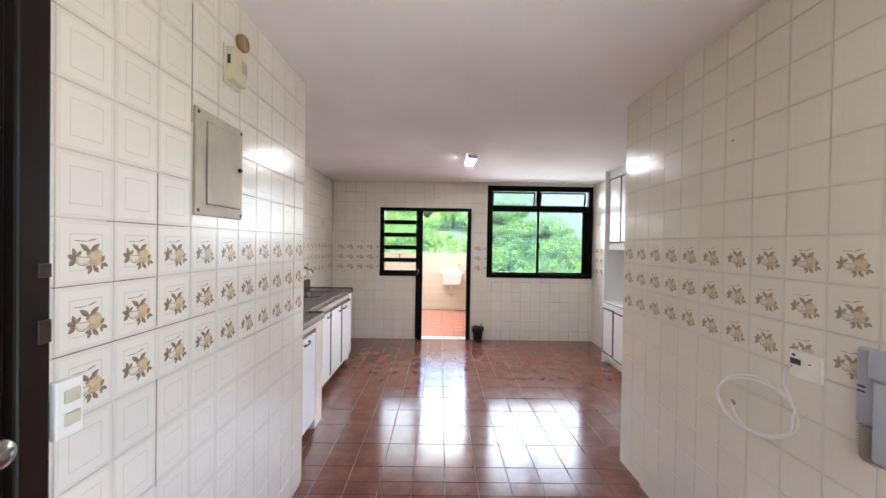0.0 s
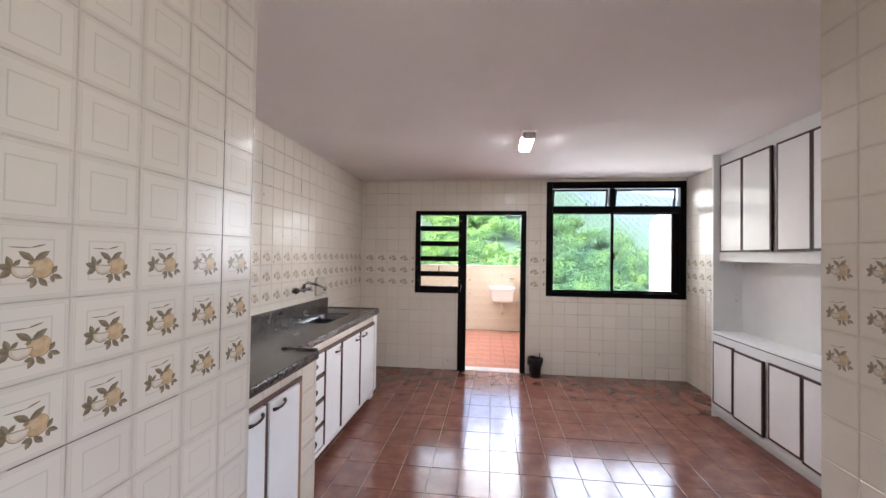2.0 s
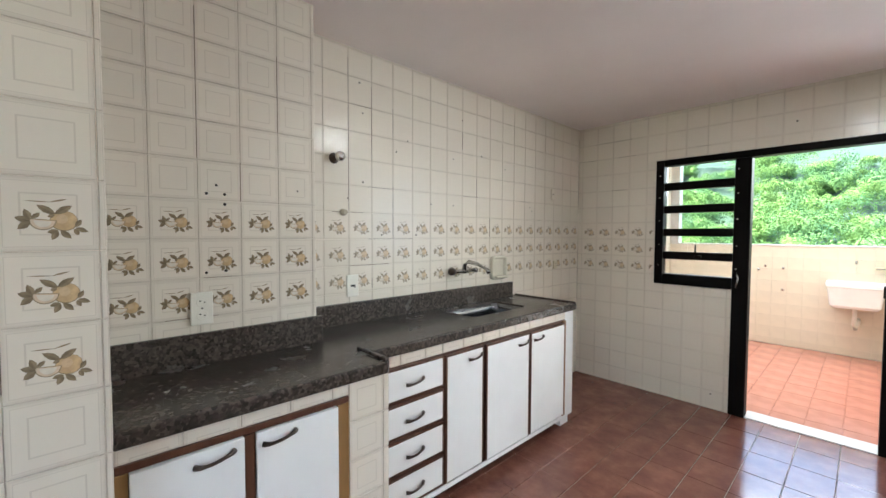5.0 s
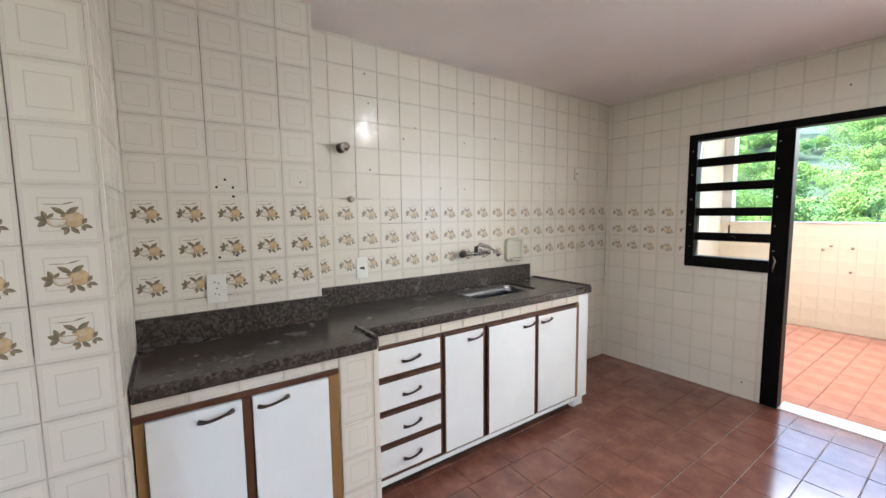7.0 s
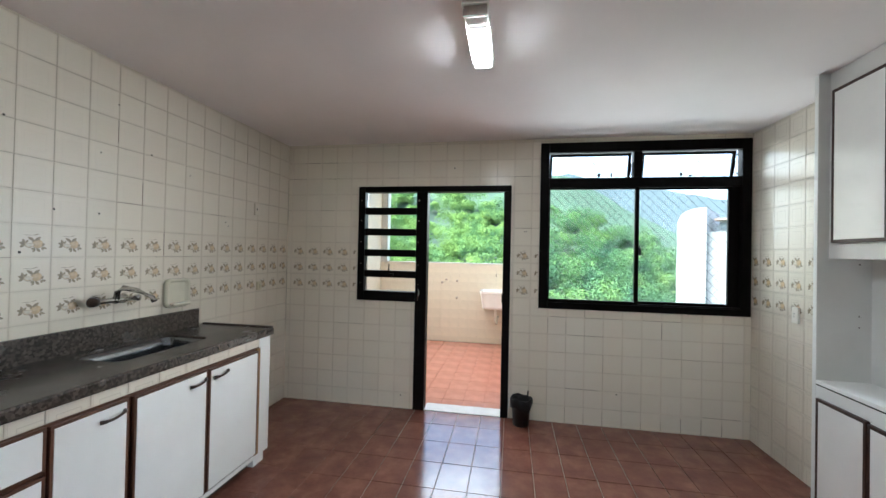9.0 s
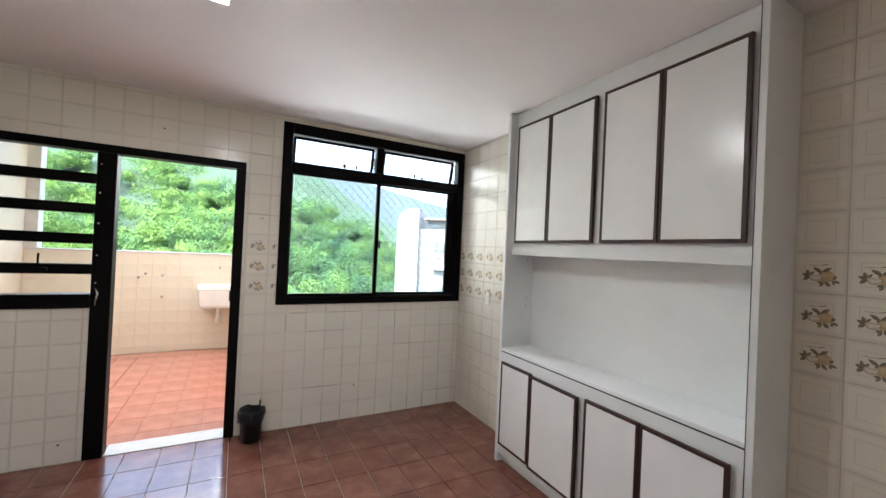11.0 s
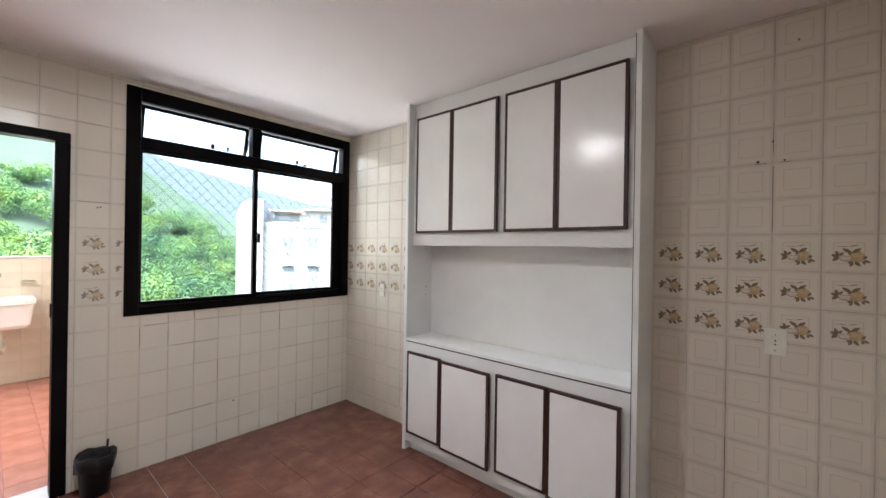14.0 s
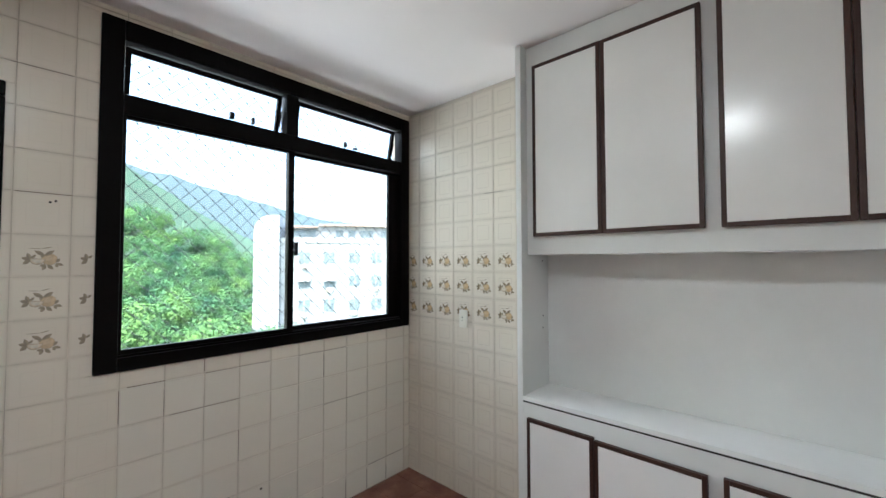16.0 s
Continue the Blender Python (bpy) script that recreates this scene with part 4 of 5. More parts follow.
on_wall("tray", a_box(4.79, 1.075, 0.012, 4.93, 1.094, 0.06, 0.009, seg=3), M_SOAP, soap, LEFT2)

valve = thing("stop_valve", "chrome stop valve with domed knob on the tiled wall", "valve", (XL, 3.44, 1.85))
on_wall("flange", turned(bmesh.new(), [(0.03, 0), (0.03, 0.004), (0.016, 0.014), (0.014, 0.05)], Matrix.Translation((3.435, 1.845, 0)), 18), M_BRONZE, valve, LEFT2, "dark flange and stem")
on_wall("knob", turned(bmesh.new(), [(0.012, 0.05), (0.024, 0.056), (0.028, 0.072), (0.022, 0.09), (0.008, 0.096)], Matrix.Translation((3.435, 1.845, 0)), 18), M_CHROME, valve, LEFT2)
stub = thing("pipe_stub", "short dull metal water outlet stub on the tiled wall", "pipe", (XL, 3.49, 1.545))
on_wall("stub", turned(bmesh.new(), [(0.02, 0), (0.018, 0.02), (0.013, 0.021), (0.013, 0.034)], Matrix.Translation((3.487, 1.548, 0)), 14), M_PANEL, stub, LEFT2)

# drill holes and old plugs in the tiles
rnd = random.Random(5)
MARKS = [(LEFT1, 2.80, 1.62), (LEFT1, 2.765, 1.585), (LEFT1, 2.83, 1.585), (LEFT1, 2.83, 1.545), (LEFT1, 2.76, 1.27), (LEFT1, 2.83, 1.275), (LEFT1, 3.13, 1.62), (LEFT2, 3.62, 2.13), (LEFT2, 3.86, 1.94), (LEFT2, 3.95, 2.02),
         (LEFT2, 3.62, 1.73), (LEFT2, 3.52, 1.63), (LEFT2, 4.15, 1.63), (LEFT2, 4.36, 1.96), (LEFT2, 4.36, 1.63), (LEFT2, 4.66, 2.02), (LEFT2, 4.95, 1.95), (LEFT2, 5.30, 1.66), (LEFT2, 5.33, 1.63), (LEFT2, 4.02, 1.42), (LEFT2, 3.75, 1.42),
         (LEFT2, 4.45, 2.25), (LEFT2, 3.60, 2.30), (RIGHT, -3.08, 1.94), (RIGHT, -3.13, 1.855), (RIGHT, -3.04, 1.853), (RIGHT, -3.0, 2.36), (BACK, -0.08, 2.24), (BACK, 0.56, 1.66), (BACK, 0.575, 1.665), (BACK, -0.55, 0.12), (BACK, 1.35, 0.28), (HALL_R, -1.72, 1.98)]
for m, u, z in MARKS:
    hole_ob = link_mesh("drill_hole", turned(bmesh.new(), [(rnd.uniform(0.004, 0.0065), 0.0), (0.004, 0.0012), (0.001, 0.0016)], m @ Matrix.Translation((u, z, 0.0)), 8), M_DARK)
    tagged(hole_ob, "small dark drill hole in a glazed tile", "drill hole", "drill holes in the tiled walls")

# ---------------------------------------------------------------- ceiling lamp
LX, LY0, LY1 = 0.282, 4.19, 4.70
lamp = thing("ceiling_lamp", "lit slim fluorescent ceiling lamp with chrome end and clear cover", "ceiling lamp", (LX, 4.44, HC - 0.001))
put("tray", a_box(LX - 0.056, LY0 - 0.005, HC - 0.014, LX + 0.056, LY1, HC - 0.001, 0.003), M_WHITE, lamp)
# lips added to shield the ceiling from the tube's sideways glow
for sx in (-1, 1):
    put("tray_lip", a_box(LX + sx * 0.053 - 0.003, LY0 - 0.004, HC - 0.0275, LX + sx * 0.053 + 0.003, LY1, HC - 0.0145, 0.001), M_DIFF, lamp)
put("end_cap", a_box(LX - 0.05, LY0, HC - 0.062, LX + 0.05, LY0 + 0.012, HC - 0.0145, 0.004), M_CHROME, lamp, "chrome end cap")
put("ballast_box", a_box(LX - 0.046, LY0 + 0.013, HC - 0.046, LX + 0.046, LY0 + 0.10, HC - 0.0145, 0.008, seg=3), M_DIFF, lamp, "white lamp holder block")
put("tube_end", a_box(LX - 0.042, LY0 + 0.101, HC - 0.035, LX + 0.042, LY0 + 0.149, HC - 0.0145, 0.006, seg=2), M_CARC, lamp, "dull lamp tube end")
put("lamp_tube", a_box(LX - 0.043, LY0 + 0.15, HC - 0.036, LX + 0.043, LY1 - 0.06, HC - 0.016, 0.009, seg=4), M_LAMP, lamp, "glowing white lamp tube")
put("end_clip", a_box(LX - 0.044, LY1 - 0.022, HC - 0.045, LX + 0.044, LY1 - 0.014, HC - 0.0145, 0.003), M_DIFF, lamp)

# ---------------------------------------------------------------- bin with brush by the balcony door
bn = thing("waste_bin", "small black plastic bin holding a brush, on the floor", "bin", (0.553, 6.045, 0))
put("bucket", turned(bmesh.new(), [(0.062, 0.0), (0.066, 0.004), (0.08, 0.205), (0.088, 0.21), (0.088, 0.222), (0.079, 0.222), (0.062, 0.02), (0.01, 0.015)], Matrix.Translation((0.553, 6.045, 0)), 24), M_BLACK, bn)
bm = tube(bmesh.new(), [(0.553 + 0.074 * math.cos(a), 6.045 + 0.078 * math.sin(a), 0.20 - 0.012 * math.sin(a)) for a in [math.pi * k / 10 + math.pi for k in range(11)]], 0.0035, 6)
put("bail", bm, M_BLACK, bn)
bm = bmesh.new()
rings = []
for r0, z0, wob in ((0.076, 0.19, 0.002), (0.086, 0.232, 0.007), (0.094, 0.228, 0.006), (0.095, 0.185, 0.008), (0.09, 0.15, 0.012)):
    rings.append([bm.verts.new((0.553 + (r0 + 0.004 * math.sin(5 * a + z0 * 40)) * math.cos(a), 6.045 + (r0 + 0.004 * math.sin(7 * a)) * math.sin(a), z0 + wob * math.sin(3 * a + r0 * 90) + 0.5 * wob * math.sin(8 * a))) for a in [math.tau * k / 36 for k in range(36)]])
for a, c in zip(rings, rings[1:]):
    for k in range(36):
        bm.faces.new((a[k], a[(k + 1) % 36], c[(k + 1) % 36], c[k])).smooth = True
put("bag_rim", bm, M_BLACK, bn, "crumpled black bin bag folded over the rim")
put("brush_handle", tube(bmesh.new(), [(0.59, 6.06, 0.03), (0.612, 6.068, 0.285)], [0.008, 0.006], 8), M_BLACK, bn)

# ---------------------------------------------------------------- balcony
PYI = 9.03
bal_floor = structure("balcony_floor", wall_boxes([(-1.95, YO, -0.15, 0.8, PYI + 0.14, -0.012)]), M_BALFLOOR, "red ceramic tile floor of the laundry balcony", "floor")
parapet = structure("balcony_parapet", wall_boxes([(-1.90, PYI + 0.006, -0.15, 0.74, PYI + 0.13, 1.285)]), M_GROUT, "low cream tiled parapet of the laundry balcony", "wall")
cap = put("coping", a_box(-1.90, PYI - 0.008, 1.286, 0.74, PYI + 0.14, 1.302, 0.004), M_MARBLE, parapet)
structure("balcony_side_left", wall_boxes([(-1.90, YO, -0.15, -1.755, PYI + 0.004, 2.75)]), M_BALTILE, "cream painted side wall of the balcony", "wall")
structure("balcony_post", wall_boxes([(-1.89, PYI - 0.01, 1.303, -1.64, PYI + 0.13, 2.75)]), M_MARBLE, "white corner post above the balcony parapet", "post")
structure("balcony_side_right", wall_boxes([(0.62, YO, -0.15, 0.74, PYI + 0.004, 2.75)]), M_BALTILE, "cream painted side wall of the balcony", "wall")
# slab out of view, added to cut the sky light on the balcony
structure("balcony_ceiling", wall_boxes([(-1.90, YO, 2.76, 0.74, PYI + 0.14, 2.9)]), M_CEIL, "plain white balcony ceiling, unseen, added to dim the balcony", "ceiling")
tank = thing("laundry_tank", "white ceramic laundry tank hung on the balcony parapet", "laundry sink", (0.215, 8.82, 0.6))
bm = bmesh.new()
TX0, TX1, TY0, TY1, TZ0, TZ1 = -0.02, 0.455, 8.63, PYI - 0.001, 0.60, 0.885


def ring_at(bm, inset, z, dy=0.0):
    out = []
    for cx, cy, a0 in ((TX1, TY1, 0), (TX0, TY1, 90), (TX0, TY0, 180), (TX1, TY0, 270)):
        sx, sy = (1 if cx == TX1 else -1), (1 if cy == TY1 else -1)
        rr = 0.03
        for q in range(4):
            a = radians(a0 + q * 30)
            out.append(bm.verts.new((cx - sx * (rr + inset) + rr * math.cos(a), cy - sy * (rr + (inset if sy < 0 else inset * 0.3)) + rr * math.sin(a), z)))
    return out


rings = [ring_at(bm, 0.06, TZ0), ring_at(bm, 0.035, TZ0 + 0.03), ring_at(bm, 0.012, TZ1 - 0.05), ring_at(bm, 0.0, TZ1 - 0.045), ring_at(bm, 0.0, TZ1), ring_at(bm, 0.03, TZ1), ring_at(bm, 0.06, TZ1 - 0.18)]
for a, c in zip(rings, rings[1:]):
    for q in range(len(a)):
        bm.faces.new((a[q], a[(q + 1) % len(a)], c[(q + 1) % len(a)], c[q]))
bm.faces.new(rings[0][::-1])
bm.faces.new(rings[-1])
put("basin", bm, M_TANK, tank)
put("waste_pipe", tube(bmesh.new(), [(0.22, 8.84, 0.60), (0.22, 8.84, 0.50), (0.215, 8.85, 0.40), (0.23, 8.90, 0.35), (0.25, 8.95, 0.40), (0.25, PYI, 0.44)], 0.022, 10), M_PLATE, tank, "white plastic waste trap")
put("wall_tap", tube(bmesh.new(), [(0.215, PYI, 1.12), (0.215, PYI - 0.06, 1.12), (0.215, PYI - 0.075, 1.095)], 0.011, 8), M_CHROME, tank, "chrome wall tap")
bs = thing("balcony_soap_dish", "cream soap dish on the balcony parapet above the tank", "soap dish", (0.40, PYI, 1.04))
put("dish", a_box(0.36, PYI - 0.045, 1.025, 0.475, PYI - 0.0005, 1.06, 0.008), M_CREAM, bs)
# dark plate proud of the dish, its colour gives the shade of a hollow
put("hollow", a_box(0.372, PYI - 0.0465, 1.036, 0.463, PYI - 0.044, 1.052, 0.001), M_PHONED, bs)
for x, z in ((-0.68, 0.97), (-0.61, 1.02), (-0.43, 1.0), (-0.43, 0.72)):
    wo = thing("water_outlet", "capped chrome water outlet on the balcony parapet", "water outlet", (x, PYI, z), "water outlets on the parapet")
    put("cap", turned(bmesh.new(), [(0.018, 0), (0.016, 0.014), (0.006, 0.018)], Matrix.Translation((x, PYI, z)) @ Matrix.Rotation(radians(90), 4, "X"), 12), M_CHROME, wo)

# ---------------------------------------------------------------- safety net outside the window
net = thing("safety_net", "fine diamond-mesh safety net stretched outside the window", "net", (1.52, YO + 0.02, WZ0))
NX0, NX1, NZ0, NZ1, NP, NY = 0.72, 2.33, 1.0, 2.43, 0.056, YO + 0.015
bm = bmesh.new()
span = (NX1 - NX0) + (NZ1 - NZ0)
s = 0.0
while s < span:
    a = (NX0 + max(0, s - (NZ1 - NZ0)), NZ0 + min(s, NZ1 - NZ0))
    b = (NX0 + min(s, NX1 - NX0), NZ0 + max(0, s - (NX1 - NX0)))
    if math.hypot(a[0] - b[0], a[1] - b[1]) > 0.02:
        tube(bm, [(a[0], NY, a[1]), (b[0], NY, b[1])], 0.0015, 4, cap=False)
        tube(bm, [(NX0 + NX1 - a[0], NY + 0.002, a[1]), (NX0 + NX1 - b[0], NY + 0.002, b[1])], 0.0015, 4, cap=False)
    s += NP * 1.4142
put("mesh", bm, M_NET, net)
bm = bmesh.new()
step = NP * 1.4142
for i in range(int((NX1 - NX0) / step) + 1):
    for j in range(int((NZ1 - NZ0) / step) + 1):
        for half in (0.0, 0.5):
            x, z = NX0 + (i + half) * step, NZ0 + (j + half) * step
            if x < NX1 and z < NZ1:
                bmesh.ops.create_cube(bm, size=0.0075, matrix=Matrix.Translation((x, NY + 0.001, z)) @ Matrix.Rotation(radians(45), 4, "Y"))
put("knots", bm, M_NET, net)
put("border_rope", tube(bmesh.new(), [(NX0, NY, NZ0), (NX1, NY, NZ0), (NX1, NY, NZ1), (NX0, NY, NZ1)], 0.003, 6, closed=True), M_NET, net)
for i in range(9):
    put("hook", a_box(NX1 - 0.006, YO, 1.06 + i * 0.16, NX1 + 0.008, NY + 0.004, 1.08 + i * 0.16, 0.002), M_NET, net)
# ---------------------------------------------------------------- outdoors
bm = bmesh.new()
bmesh.ops.create_grid(bm, x_segments=2, y_segments=2, size=3000)
bm.transform(Matrix.Translation((0, 0, -19)))
structure("ground", bm, M_GROUND, "green valley floor far below the flat", "ground")


def interp(x, table):
    xs, ys = zip(*table)
    return np.interp(x, xs, ys)


RIDGE = ((-75, 8), (-30, 11.0), (-14, 10.4), (-7, 9.6), (0, 9.2), (8, 7.9), (13, 5.6), (18, 2.8), (22, 0.6), (30, 0.5), (60, 0.0))


def hill_point(az, s):
    """A place on the wooded slope: az degrees from straight ahead, s from its near foot (0) to the ridge (1)."""
    d = 40 + 95 * s ** 1.15
    el = -17 + (interp(az, RIDGE) - 2.2 + 17) * s ** 0.8
    return np.array([d * np.sin(np.radians(az)), 4 + d * np.cos(np.radians(az)), 1.45 + d * np.tan(np.radians(el))])


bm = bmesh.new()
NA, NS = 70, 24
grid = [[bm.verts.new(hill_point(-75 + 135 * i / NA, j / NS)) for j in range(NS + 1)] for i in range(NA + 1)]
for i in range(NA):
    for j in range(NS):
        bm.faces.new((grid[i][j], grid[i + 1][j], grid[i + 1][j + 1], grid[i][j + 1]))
structure("hillside", bm, M_UNDER, "steep slope under dense forest, coloured dark for its shade", "hill")

rs = np.random.RandomState(11)


def leaf_cloud(centres, radii, per, size):
    """Leaf sprays over lumpy crowns: quads turned outwards from many small clumps."""
    verts, n_all = [], 0
    for c, r in zip(centres, radii):
        lumps = 9
        dirs = rs.normal(size=(lumps, 3))
        dirs[:, 2] = np.abs(dirs[:, 2]) * 0.9 + 0.05
        dirs /= np.linalg.norm(dirs, axis=1)[:, None]
        lc = c + dirs * (r * rs.uniform(0.45, 0.8, (lumps, 1))) * np.array([1, 1, 0.75])
        lr = r * rs.uniform(0.3, 0.52, lumps)
        k = per
        pick = rs.randint(0, lumps, k)
        nrm = rs.normal(size=(k, 3))
        nrm[:, 2] = nrm[:, 2] * 0.8 + 0.45
        nrm /= np.linalg.norm(nrm, axis=1)[:, None]
        p = lc[pick] + nrm * (lr[pick] * rs.uniform(0.82, 1.08, k))[:, None]
        face = nrm + rs.normal(size=(k, 3)) * 0.13
        face /= np.linalg.norm(face, axis=1)[:, None]
        a = np.cross(face, rs.normal(size=(k, 3)))
        a /= np.linalg.norm(a, axis=1)[:, None]
        b = np.cross(face, a)
        sz = (size * rs.uniform(0.55, 1.25, k))[:, None]
        a, b = a * sz, b * sz * 0.62
        verts.append(np.stack([p - a, p - b * 0.9 + a * 0.1, p + a, p + b + a * 0.1], axis=1).reshape(-1, 3))
        n_all += k
    v = np.concatenate(verts)
    me = bpy.data.meshes.new("forest_canopy")
    me.vertices.add(len(v))
    me.vertices.foreach_set("co", v.ravel())
    me.loops.add(n_all * 4)
    me.loops.foreach_set("vertex_index", np.arange(n_all * 4))
    me.polygons.add(n_all)
    me.polygons.foreach_set("loop_start", np.arange(0, n_all * 4, 4))
    me.update(calc_edges=True)
    return me


centres, radii = [], []
for q in range(640):
    s = rs.uniform(0, 1) ** 0.8
    az = rs.uniform(-48, 30)
    p = hill_point(az, s)
    r = (2.0 + 3.6 * rs.uniform(0, 1) ** 2) * (0.85 + 0.35 * s)
    centres.append(p + np.array([0, 0, r * 0.5]))
    radii.append(r)
canopy = leaf_cloud(centres, radii, 1500, 0.2)
canopy.materials.append(M_LEAF)
tagged(new("forest_canopy", canopy), "dense bright green tropical forest on the hillside", "forest", kind="stuff")

# far ridges, their distance haze put in as an even bluish glow
def ridge_haze(name, base, haze_tint, power):
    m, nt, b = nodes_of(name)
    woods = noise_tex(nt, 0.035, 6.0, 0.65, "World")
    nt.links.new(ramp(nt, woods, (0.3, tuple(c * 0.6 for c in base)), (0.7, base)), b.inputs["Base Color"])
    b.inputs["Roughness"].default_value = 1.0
    b.inputs["Emission Color"].default_value = (*haze_tint, 1)
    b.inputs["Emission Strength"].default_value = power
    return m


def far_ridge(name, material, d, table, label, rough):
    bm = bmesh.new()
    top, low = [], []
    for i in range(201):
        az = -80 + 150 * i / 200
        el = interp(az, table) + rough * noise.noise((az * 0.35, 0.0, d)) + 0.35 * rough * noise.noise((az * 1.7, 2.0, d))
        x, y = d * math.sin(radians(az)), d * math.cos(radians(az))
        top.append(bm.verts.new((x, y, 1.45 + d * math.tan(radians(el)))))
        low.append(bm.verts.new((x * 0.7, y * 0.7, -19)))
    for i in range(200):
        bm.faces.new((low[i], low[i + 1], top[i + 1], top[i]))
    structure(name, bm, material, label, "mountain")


far_ridge("backdrop_ridge", ridge_haze("far_ridge_haze", (0.015, 0.025, 0.03), (0.46, 0.70, 0.82), RIDGE_GLOW), 1500.0,
          ((-80, 7), (-40, 9.0), (-12, 9.0), (0, 10.2), (8, 11.3), (14, 9.9), (22, 8.0), (30, 6.0), (45, 4.2), (70, 3)), "mountain ridge in the far distance, pale blue haze as glow", 0.35)
far_ridge("backdrop_slope", ridge_haze("near_ridge_haze", (0.035, 0.075, 0.045), (0.36, 0.62, 0.58), RIDGE_GLOW * 0.16), 420.0,
          ((-80, 7), (-40, 11.5), (-12, 10.8), (0, 10.6), (6, 11.2), (9, 10.5), (14, 7.0), (19, 4.0), (24, 1.5), (70, 0.5)), "wooded slope behind the forest, its haze painted as glow", 0.4)
# white apartment block
BAZ, BD = radians(33), 52.0
BM = Matrix.Translation((BD * math.sin(BAZ), 4 + BD * math.cos(BAZ), 0)) @ Matrix.Rotation(-BAZ, 4, "Z")   # local x to the right, y away
apt = thing("apartment_building", "white rendered apartment block with penthouse, beyond the window", "building", BM.translation)


def far_part(name, bm, mat, parent=apt, label=""):
    bm.transform(BM)
    return put(name, bm, mat, parent, label)


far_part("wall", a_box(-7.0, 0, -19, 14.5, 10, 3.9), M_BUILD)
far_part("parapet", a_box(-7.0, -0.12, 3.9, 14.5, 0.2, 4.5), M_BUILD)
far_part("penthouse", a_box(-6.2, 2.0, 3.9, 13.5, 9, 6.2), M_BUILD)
far_part("roof", a_box(-2.6, 1.2, 6.2, 14.0, 9.5, 6.42), M_ROOF, label="brown penthouse roof")
far_part("terrace_roof", a_box(-6.6, 0.9, 5.9, -2.7, 3.0, 6.1), M_ROOF)
bm = bmesh.new()
prof = [(-9.9, -19), (-7.02, -19), (-7.02, 7.2), (-7.9, 7.18)] + [(-9.9 + 1.9 - 1.9 * math.sin(radians(a)), 5.25 + 1.9 * math.cos(radians(a))) for a in range(0, 91, 10)]
fv = [bm.verts.new((x, -1.0, z)) for x, z in prof]
bk = [bm.verts.new((x, 8.0, z)) for x, z in prof]
bm.faces.new(fv)
bm.faces.new(bk[::-1])
for i in range(len(prof)):
    bm.faces.new((fv[i], bk[i], bk[(i + 1) % len(prof)], fv[(i + 1) % len(prof)]))
far_part("stair_tower", bm, M_BUILD, label="blank white stair tower with a rounded top")
for row in range(6):
    zc = 2.0 - 3.0 * row
    for col, u in enumerate((-4.2, -1.2, 1.9, 4.7, 7.6, 10.6)):
        w = far_part("window", a_box(u - 0.68, -0.05, zc - 0.75, u + 0.68, 0.02, zc + 0.75), M_BUILDW)
        far_part("window_frame", wall_boxes([(u - 0.74, -0.08, zc - 0.80, u + 0.74, -0.03, zc - 0.74), (u - 0.03, -0.08, zc - 0.74, u + 0.03, -0.04, zc + 0.75)]), M_BUILD, w)
        if (row + col) % 2 == 0:
            far_part("air_conditioner", a_box(u - 0.4, -0.45, zc - 1.3, u + 0.3, -0.001, zc - 0.88), M_PANEL)
        if row == 1 and col in (0, 1):
            aw = a_box(-0.8, -0.9, -0.03, 0.8, 0, 0.03)
            aw.transform(Matrix.Translation((u, -0.02, zc + 0.75)) @ Matrix.Rotation(radians(50), 4, "X"))
            far_part("awning", aw, M_BUILD)
for u, wd in ((-4.6, 1.6), (0.0, 0.5), (1.6, 0.5), (3.6, 0.9), (6.4, 0.9), (9.5, 0.9)):
    far_part("penthouse_window", a_box(u - wd, 1.93, 4.75, u + wd, 2.02, 5.7), M_BUILDW)
for i in range(12):
    far_part("railing_bar", a_box(-6.5 + i * 0.22, 0.0, 4.5, -6.44 + i * 0.22, 0.05, 5.2), M_BUILDW)
tank_far = far_part("water_tank", a_box(2.0, 3, 6.42, 9.0, 7, 7.5), M_BUILD)
# ---------------------------------------------------------------- tiles of walls and floor
_plates = {}


